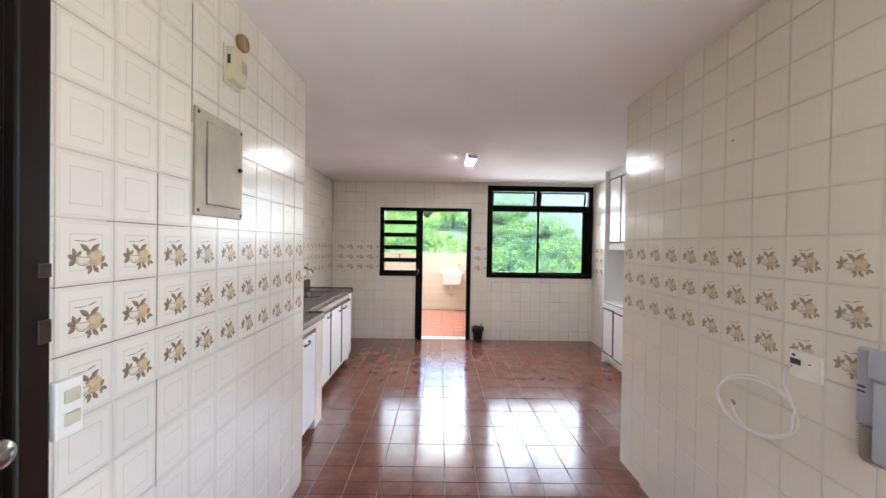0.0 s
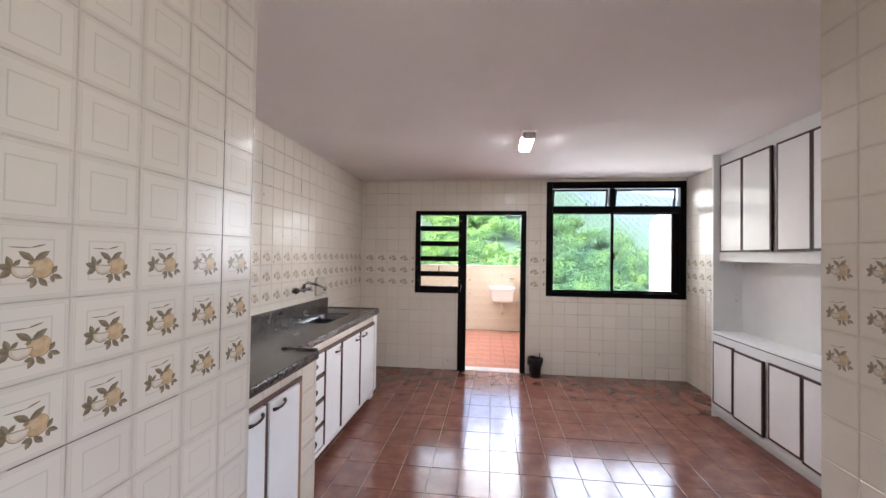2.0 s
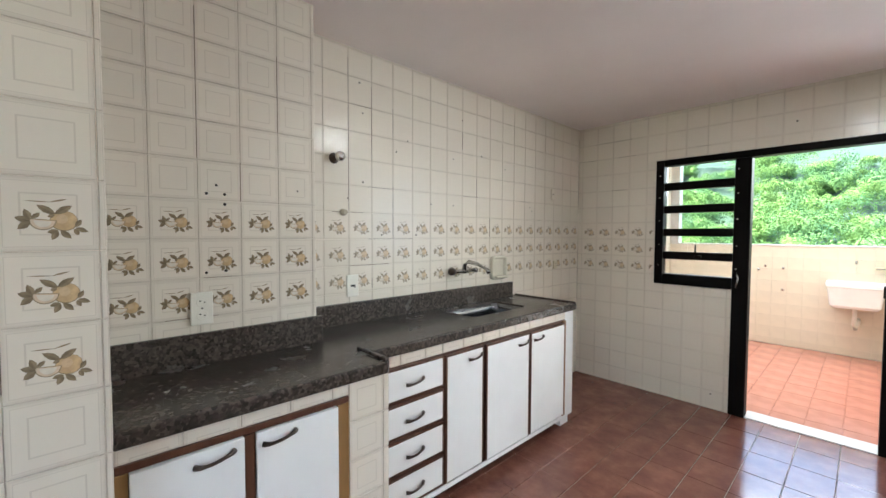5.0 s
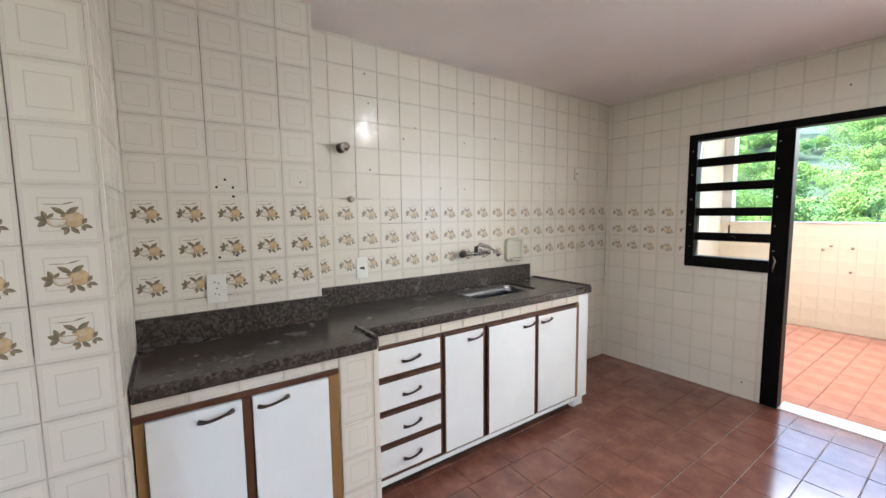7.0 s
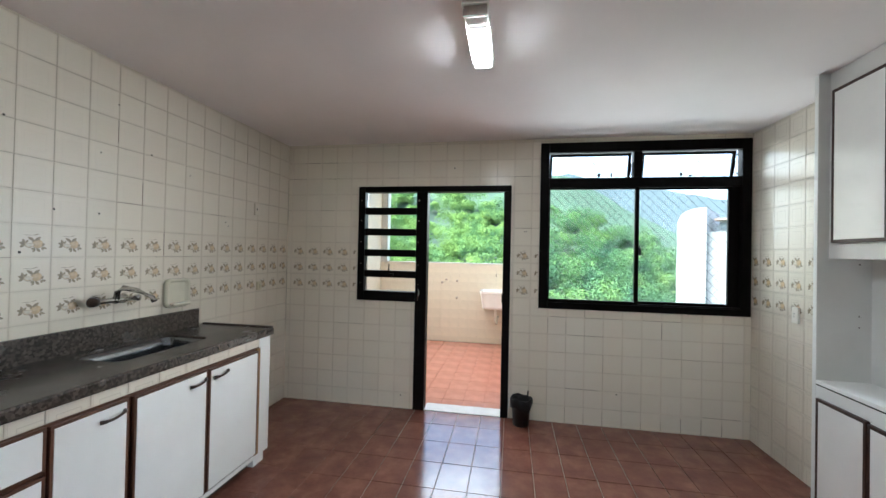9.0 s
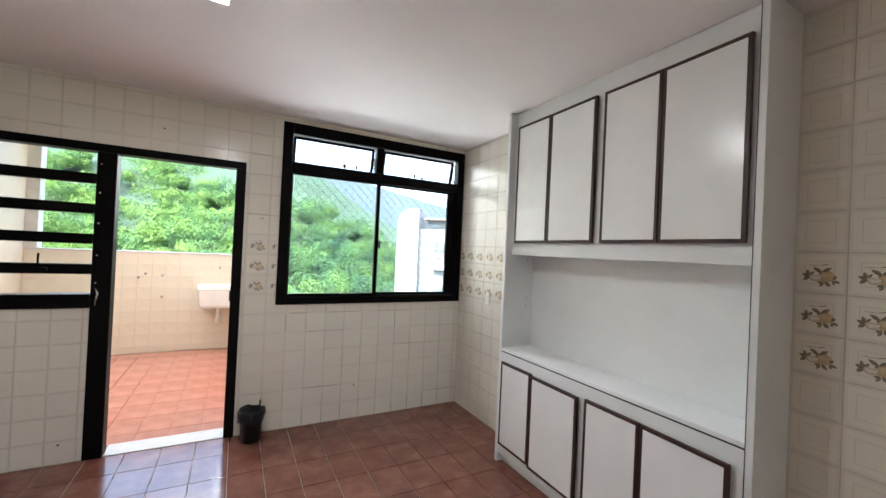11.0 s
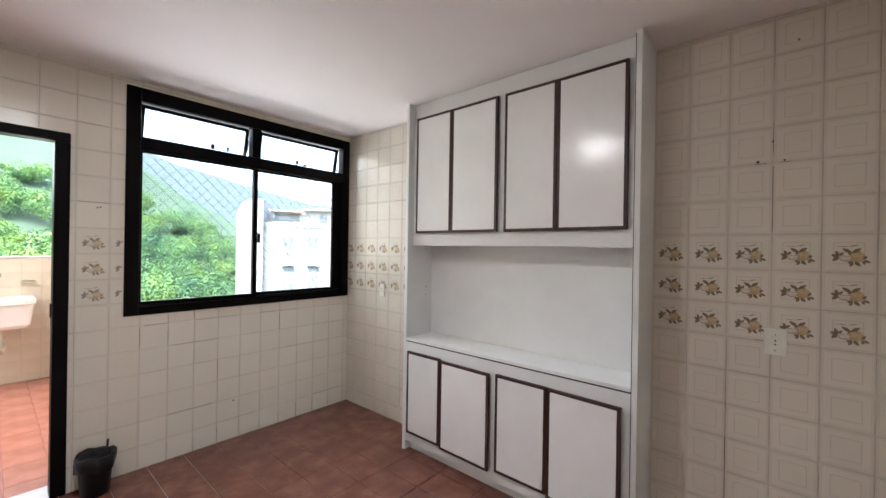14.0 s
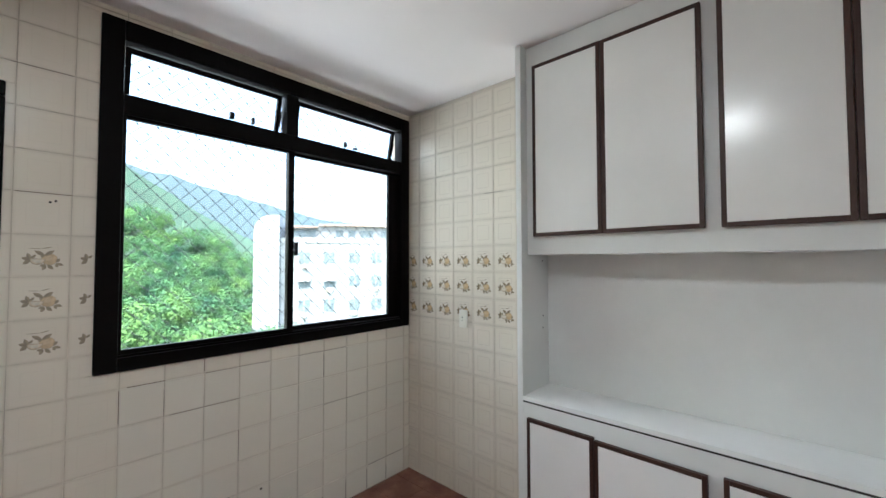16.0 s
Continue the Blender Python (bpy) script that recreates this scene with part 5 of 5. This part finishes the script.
def plate_mesh(u0, u1, v0, v1, full, depth, mats, flower=0):
    """A tile, or the piece (u0..u1, v0..v1) that is left of one, with soft edges and its place on the whole tile as UV."""
    key = (round(u0, 3), round(u1, 3), round(v0, 3), round(v1, 3), full, flower, mats)
    if key in _plates:
        return _plates[key]
    fu, fv = full
    ch = 0.0014
    verts = [(u0, v0, -depth), (u1, v0, -depth), (u1, v1, -depth), (u0, v1, -depth),
             (u0, v0, -ch), (u1, v0, -ch), (u1, v1, -ch), (u0, v1, -ch),
             (u0 + ch, v0 + ch, 0), (u1 - ch, v0 + ch, 0), (u1 - ch, v1 - ch, 0), (u0 + ch, v1 - ch, 0)]
    faces = [(8, 9, 10, 11)]
    for a in (0, 4):
        faces += [(a + i, a + (i + 1) % 4, a + 4 + (i + 1) % 4, a + 4 + i) for i in range(4)]
    idx = [0] * len(faces)

    def blob(pts, slot, z):
        n = len(verts)
        pts = [(x * fu, y * fv) for x, y in pts]
        if any(x < u0 + 0.003 or x > u1 - 0.003 or y < v0 + 0.003 or y > v1 - 0.003 for x, y in pts):
            return
        verts.extend((x, y, z) for x, y in pts)
        faces.append(tuple(range(n, n + len(pts))))
        idx.append(slot)

    def disc(x, y, ru, rv, slot, z, a0=0, a1=360, n=14):
        blob([(x + ru * math.cos(radians(a0 + (a1 - a0) * k / n)), y + rv * math.sin(radians(a0 + (a1 - a0) * k / n))) for k in range(n if a1 - a0 == 360 else n + 1)], slot, z)

    def leaf(x, y, tx, ty, wd, pair):
        """A leaf from its stalk (x, y) to its tip, one half darker than the other."""
        dx, dy = tx - x, ty - y
        ln = math.hypot(dx, dy)
        px, py = -dy / ln * wd, dx / ln * wd
        for side, slot in ((1, pair[0]), (-1, pair[1])):
            out = [(x, y)] + [(x + dx * f + px * side * h, y + dy * f + py * side * h) for f, h in ((0.22, 0.85), (0.5, 1.25), (0.78, 0.8))] + [(tx, ty)]
            blob(out if side < 0 else out[::-1], slot, 0.0008)

    if flower:
        fruit, pale, dark, green = 1, 2, 5, 3
        disc(0.14, -0.085, 0.142, 0.142, green, 0.0003)
        disc(0.14, -0.08, 0.134, 0.134, fruit, 0.0004)
        disc(0.12, -0.06, 0.06, 0.065, 6, 0.0005)
        disc(-0.065, -0.075, 0.135, 0.14, green, 0.00055, 172, 358, 12)
        disc(-0.065, -0.080, 0.122, 0.124, pale, 0.0006, 174, 356, 12)
        disc(-0.065, -0.088, 0.085, 0.085, 4, 0.0007, 176, 354, 10)
        disc(-0.10, 0.06, 0.075, 0.05, 4, 0.0004)
        for x, y, tx, ty, wd in ((0.05, 0.005, 0.225, 0.13, 0.036), (0.06, 0.0, -0.12, 0.125, 0.036), (0.05, -0.01, -0.02, -0.03, 0.022), (-0.18, -0.09, -0.325, -0.045, 0.035), (-0.18, -0.10, -0.30, -0.20, 0.036),
                                (-0.18, -0.08, -0.235, 0.065, 0.032), (-0.17, -0.06, -0.09, 0.02, 0.024), (0.08, -0.215, -0.03, -0.245, 0.026), (0.08, -0.22, 0.015, -0.345, 0.030),
                                (0.10, -0.215, 0.21, -0.33, 0.032), (0.255, -0.17, 0.315, -0.06, 0.026), (0.25, -0.18, 0.385, -0.235, 0.028), (0.24, -0.19, 0.285, -0.285, 0.024)):
            leaf(x, y, tx, ty, wd, (dark, green))
        for x, y, tx, ty, wd in ((-0.24, 0.175, 0.03, 0.165, 0.006), (0.0, 0.165, 0.18, 0.215, 0.010)):
            leaf(x, y, tx, ty, wd, (green, green))
    me = bpy.data.meshes.new("tile")
    me.from_pydata(verts, [], faces)
    for m in mats:
        me.materials.append(m)
    me.polygons.foreach_set("material_index", idx)
    uv = me.uv_layers.new(name="UVMap")
    for lp in me.loops:
        x, y, _ = verts[lp.vertex_index]
        uv.data[lp.index].uv = (x / fu, y / fv)
    me.update()
    _plates[key] = me
    return me


def cut(rects, hole):
    """Rectangles less a hole."""
    out = []
    hu0, hu1, hv0, hv1 = hole
    for u0, u1, v0, v1 in rects:
        if hu1 <= u0 or hu0 >= u1 or hv1 <= v0 or hv0 >= v1:
            out.append((u0, u1, v0, v1))
            continue
        if hv0 > v0:
            out.append((u0, u1, v0, hv0))
        if hv1 < v1:
            out.append((u0, u1, hv1, v1))
        a, c = max(v0, hv0), min(v1, hv1)
        if hu0 > u0:
            out.append((u0, hu0, a, c))
        if hu1 < u1:
            out.append((hu1, u1, a, c))
    return [q for q in out if q[1] - q[0] > 0.008 and q[3] - q[2] > 0.008]


def cut_all(whole, holes):
    rects = [whole]
    for h in holes:
        rects = cut(rects, h)
    return rects


PRINT_MATS = (M_FRUIT, M_SLICE, M_LEAFP, M_FADE, M_LEAFD, M_BLUSH)
WORN_MATS = tuple(plain(f"worn_{name}", tuple(c * 0.76 + w * 0.24 for c, w in zip(colour, (0.70, 0.64, 0.55))), 0.22, vary=0.3, scale=40.0)
                  for name, colour in (("fruit", (0.56, 0.395, 0.22)), ("slice", (0.66, 0.53, 0.39)), ("leaf", (0.30, 0.235, 0.15)), ("flower", (0.70, 0.645, 0.55)), ("dark_leaf", (0.235, 0.18, 0.115)), ("blush", (0.60, 0.44, 0.27))))


def tile_wall(parent, origin, axis, u0, u1, joint, row0=1.548, z0=0.0, z1=HC, holes=(), depth=TILE, flowers=True, pitch=TP, glaze=M_TILE, patch=None):
    """Tiles a stretch of wall. axis: the way u runs, so that u x up is the wall's normal; joint: one upright joint's u; patch: a stretch (u0, u1, z0, z1) of plain replaced tiles."""
    u_way = Vector(axis)
    n_way = u_way.cross(Vector((0, 0, 1)))
    rot = Matrix((u_way, Vector((0, 0, 1)), n_way)).transposed().to_4x4()
    gap = 0.0007
    rnd = random.Random(int(1000 * (u0 + 7 * u1 + origin[0] * 3 + origin[1])))
    i0, i1 = math.floor((u0 - joint) / pitch - 1e-6), math.ceil((u1 - joint) / pitch)
    j0, j1 = math.floor((z0 - row0) / pitch), math.ceil((z1 - row0) / pitch)
    for i in range(i0, i1):
        for j in range(j0, j1):
            cu, cv = joint + (i + 0.5) * pitch, row0 + (j + 0.5) * pitch
            whole = (max(u0, cu - pitch / 2) + gap, min(u1, cu + pitch / 2) - gap, max(z0, cv - pitch / 2) + gap, min(z1, cv + pitch / 2) - gap)
            if whole[1] - whole[0] < 0.008 or whole[3] - whole[2] < 0.008:
                continue
            rects = cut_all(whole, holes)
            fl = 0
            if flowers and j in (-1, -2, -3):
                fl = 1
            coat = glaze
            if patch and patch[0] < cu < patch[1] and patch[2] < cv < patch[3]:
                coat, fl = M_TILE_PATCH, 0
                wide = rnd.choice((0.0, 0.0, 0.0008, 0.0016))
                whole = (whole[0] + wide, whole[1], whole[2], whole[3] - rnd.choice((0.0, 0.0, 0.0012)))
                rects = cut_all(whole, holes)
            for q in rects:
                me = plate_mesh(q[0] - cu, q[1] - cu, q[2] - cv, q[3] - cv, (pitch, pitch), depth, (coat, *(WORN_MATS if glaze is M_TILE_SOFT else PRINT_MATS)), fl)
                ob = new("tile", me)
                ob.parent = parent
                place = Vector(origin) + u_way * cu + Vector((0, 0, cv)) + n_way * (depth + rnd.uniform(-0.0004, 0.0004))
                ob.matrix_basis = Matrix.Translation(place) @ rot @ Matrix.Rotation(rnd.uniform(-0.0035, 0.0035), 4, "X") @ Matrix.Rotation(rnd.uniform(-0.0035, 0.0035), 4, "Y")


# window wall: u = x
tile_wall(wall_window, (0, YB + T, 0), (1, 0, 0), XL, XR, 0.619, 1.537, holes=[(DX0, DXM + 0.04, DZ0, DZ1), (DXM, DX2, -1, DZ1), (WX0, WX1, WZ0, WZ1)], glaze=M_TILE_SOFT, patch=(0.85, XR, 0.0, WZ0))
# counter wall, set-back part: u = y
tile_wall(wall_counter, (XL - T, 0, 0), (0, 1, 0), YN, YB, 3.5255, 1.55, holes=[(YN - 1, 5.10, -1, 0.92)], glaze=M_TILE_SOFT)
tile_wall(wall_counter, (XN - T, 0, 0), (0, 1, 0), YH, YN, 3.198, 1.559, z0=0.94)
tile_wall(wall_counter, (0, YN - T, 0), (-1, 0, 0), -XN, -XL, -XN, z0=1.03)
# hall walls
tile_wall(wall_hall_left, (XH - T, 0, 0), (0, 1, 0), 0.846, YH, 2.429, 1.545, pitch=0.1565)
tile_wall(wall_hall_left, (0, YH - T, 0), (-1, 0, 0), -XH, -XN, -XH, z0=0.93, flowers=False)
tile_wall(wall_hall_right, (XG + T, 0, 0), (0, -1, 0), -YG, -0.80, -1.286, 1.551, pitch=0.160, glaze=M_TILE_SOFT)
tile_wall(wall_hall_right, (0, YG - T, 0), (-1, 0, 0), -XR, -XG, -XG)
# dresser wall: u = -y
tile_wall(wall_right, (XR + T, 0, 0), (0, -1, 0), -YB, -YG, -3.548, row0=1.532, pitch=0.1567, holes=[(-5.10, -3.55, -1, 3)])
# tiled fascias and pier under the counter
tile_wall(pier.children[0], (X1F - 0.006 - pier.location.x, -pier.location.y, 0), (0, 1, 0), 3.13, 3.312, 3.13, z0=0.0, z1=ZT - 0.002, row0=ZT, flowers=False)
for c, x, a, b in ((cab1, X1F, YH + 0.002, 3.127), (cab2, X2F, 3.336, 3.761), (cab3, X2F, 3.763, 4.977)):
    low = 0.818 if c is cab1 else 0.808
    body = [o for o in c.children if o.name.startswith("fascia")][0]
    tile_wall(body, (x - 0.006 - c.location.x, -c.location.y, 0), (0, 1, 0), a, b, a, z0=low, z1=ZT - 0.002, row0=ZT, flowers=False)

# grime in some joints: wall, its frame, one joint, one row, pitch, then level (u0, u1, z) and upright (u, z0, z1) stretches
rnd = random.Random(9)


def grime(wall, m, joint, row0, pitch, level, upright):
    def snap(v, base):
        return base + round((v - base) / pitch) * pitch
    for u0, u1, z in level:
        z = snap(z, row0)
        h = rnd.uniform(0.0008, 0.0014)
        on_wall("stained_joint", a_box(u0, z - h, -0.001, u1, z + h, 0.0004), M_STAIN, wall, m)
    for u, z0, z1 in upright:
        u = snap(u, joint)
        h = rnd.uniform(0.0008, 0.0014)
        on_wall("stained_joint", a_box(u - h, z0, -0.001, u + h, z1, 0.0004), M_STAIN, wall, m)


grime(wall_counter, LEFT2, 3.5255, 1.55, TP, [(3.42, 3.62, 1.55), (3.65, 3.81, 1.704), (3.66, 3.99, 1.395), (3.53, 3.80, 1.241), (4.70, 4.98, 1.395), (3.53, 3.68, 2.168), (4.46, 4.62, 1.704), (5.15, 5.30, 1.704)],
      [(3.8345, 1.40, 1.72), (4.4525, 2.04, 2.166), (3.68, 1.86, 2.30), (3.5255, 1.56, 2.42), (4.76, 1.40, 1.55), (3.8345, 2.02, 2.20), (3.68, 1.10, 1.16), (4.607, 1.70, 1.84)])
grime(wall_counter, LEFT1, 3.198, 1.559, TP, [(2.62, 2.80, 1.095), (2.75, 2.85, 1.25)], [(2.735, 1.72, 2.30), (2.889, 1.56, 1.72), (3.044, 1.87, 2.20)])
grime(wall_window, BACK, 0.619, 1.537, TP, [(-1.57, -1.22, 2.31), (-1.33, -1.185, 2.155), (-0.70, -0.59, 2.155), (0.45, 0.61, 2.155), (-1.40, -1.26, 1.846), (-1.73, -1.55, 2.155), (0.47, 0.62, 1.69), (0.80, 0.93, 0.919),
      (1.08, 1.39, 0.919), (1.55, 1.85, 0.919), (0.95, 1.24, 0.765), (1.70, 2.0, 0.61), (2.02, 2.30, 0.147), (0.93, 1.2, 0.30), (-1.2, -0.95, 0.765)],
      [(0.80, 0.78, 0.91), (0.93, 0.77, 0.88), (1.08, 0.93, 0.985), (1.70, 0.77, 0.90), (1.236, 0.46, 0.61)] + [(0.928 + TP * k, 0.0, rnd.uniform(0.06, 0.147)) for k in range(9) if k != 3])
grime(wall_right, RIGHT, -3.548, 1.532, 0.1567, [(-3.145, -3.10, 1.845), (-3.055, -3.02, 1.845), (-3.13, -3.02, 1.062), (-5.5, -5.36, 1.845)], [(-3.078, 1.89, 2.02), (-3.078, 1.54, 1.83), (-3.24, 0.3, 0.6)])
grime(wall_hall_left, HALL_L, 2.429, 1.545, 0.1565, [(0.86, 1.17, 1.3885), (0.86, 1.48, 1.232), (1.0, 1.3, 1.545), (1.7, 2.1, 1.0755)], [(1.1765, 1.24, 1.70), (1.1765, 0.75, 1.08), (1.333, 1.9, 2.3), (2.2725, 1.1, 1.9)])

# floor: tiles 0.20 by 0.30 m, columns along the room
FU, FV = 0.2045, 0.299


def floor_tiles(parent, x0, x1, y0, y1, parts, drop=0.0, coat=M_FLOOR):
    rnd = random.Random(int(100 * (x0 + 3 * y1)))
    gap = 0.0021
    lots = []
    i0, i1 = math.floor((x0 - 0.411) / FU + 1e-6), math.ceil((x1 - 0.411) / FU - 1e-6)
    for i in range(i0, i1):
        cx = 0.411 + (i + 0.5) * FU
        shift = 0.035 if cx < -1.02 else 0.0
        for j in range(-30, 14):
            cy = 5.30 + shift + (j + 0.5) * FV
            q = (max(x0, cx - FU / 2) + gap, min(x1, cx + FU / 2) - gap, max(y0, cy - FV / 2) + gap, min(y1, cy + FV / 2) - gap)
            if q[1] - q[0] < 0.01 or q[3] - q[2] < 0.01:
                continue
            me = plate_mesh(q[0] - cx, q[1] - cx, q[2] - cy, q[3] - cy, (FU, FV), 0.006, (coat,), 0)
            m = Matrix.Translation((cx, cy, rnd.uniform(-0.0005, 0.0003) - drop)) @ Matrix.Rotation(rnd.uniform(-0.0014, 0.0014), 4, "X") @ Matrix.Rotation(rnd.uniform(-0.0014, 0.0014), 4, "Y")
            if parts:
                ob = new("tile", me)
                ob.parent, ob.matrix_basis = parent, m
            else:
                lots.append((me, m))
    if lots:
        bm = bmesh.new()
        for me, m in lots:
            me2 = me.copy()
            me2.transform(m)
            bm.from_mesh(me2)
            bpy.data.meshes.remove(me2)
        ob = link_mesh("tile_field", bm, M_FLOOR)
        ob.parent = parent
        tagged(ob, kind="stuff")


floor_tiles(floor, XL, XR, YH, YB - 0.001, True)
floor_tiles(floor, XH, XG, 1.2, YH, True)
floor_tiles(floor, XH, XG, YS, 1.2, False)
floor_tiles(bal_floor, -1.75, 0.619, YO + 0.021, PYI, True, 0.006, M_BALFLOOR)
tile_wall(parapet, (0, PYI + 0.006, 0), (1, 0, 0), -1.75, 0.619, -1.75, 1.285, z1=1.285, flowers=False, pitch=0.151, glaze=M_BALTILE)
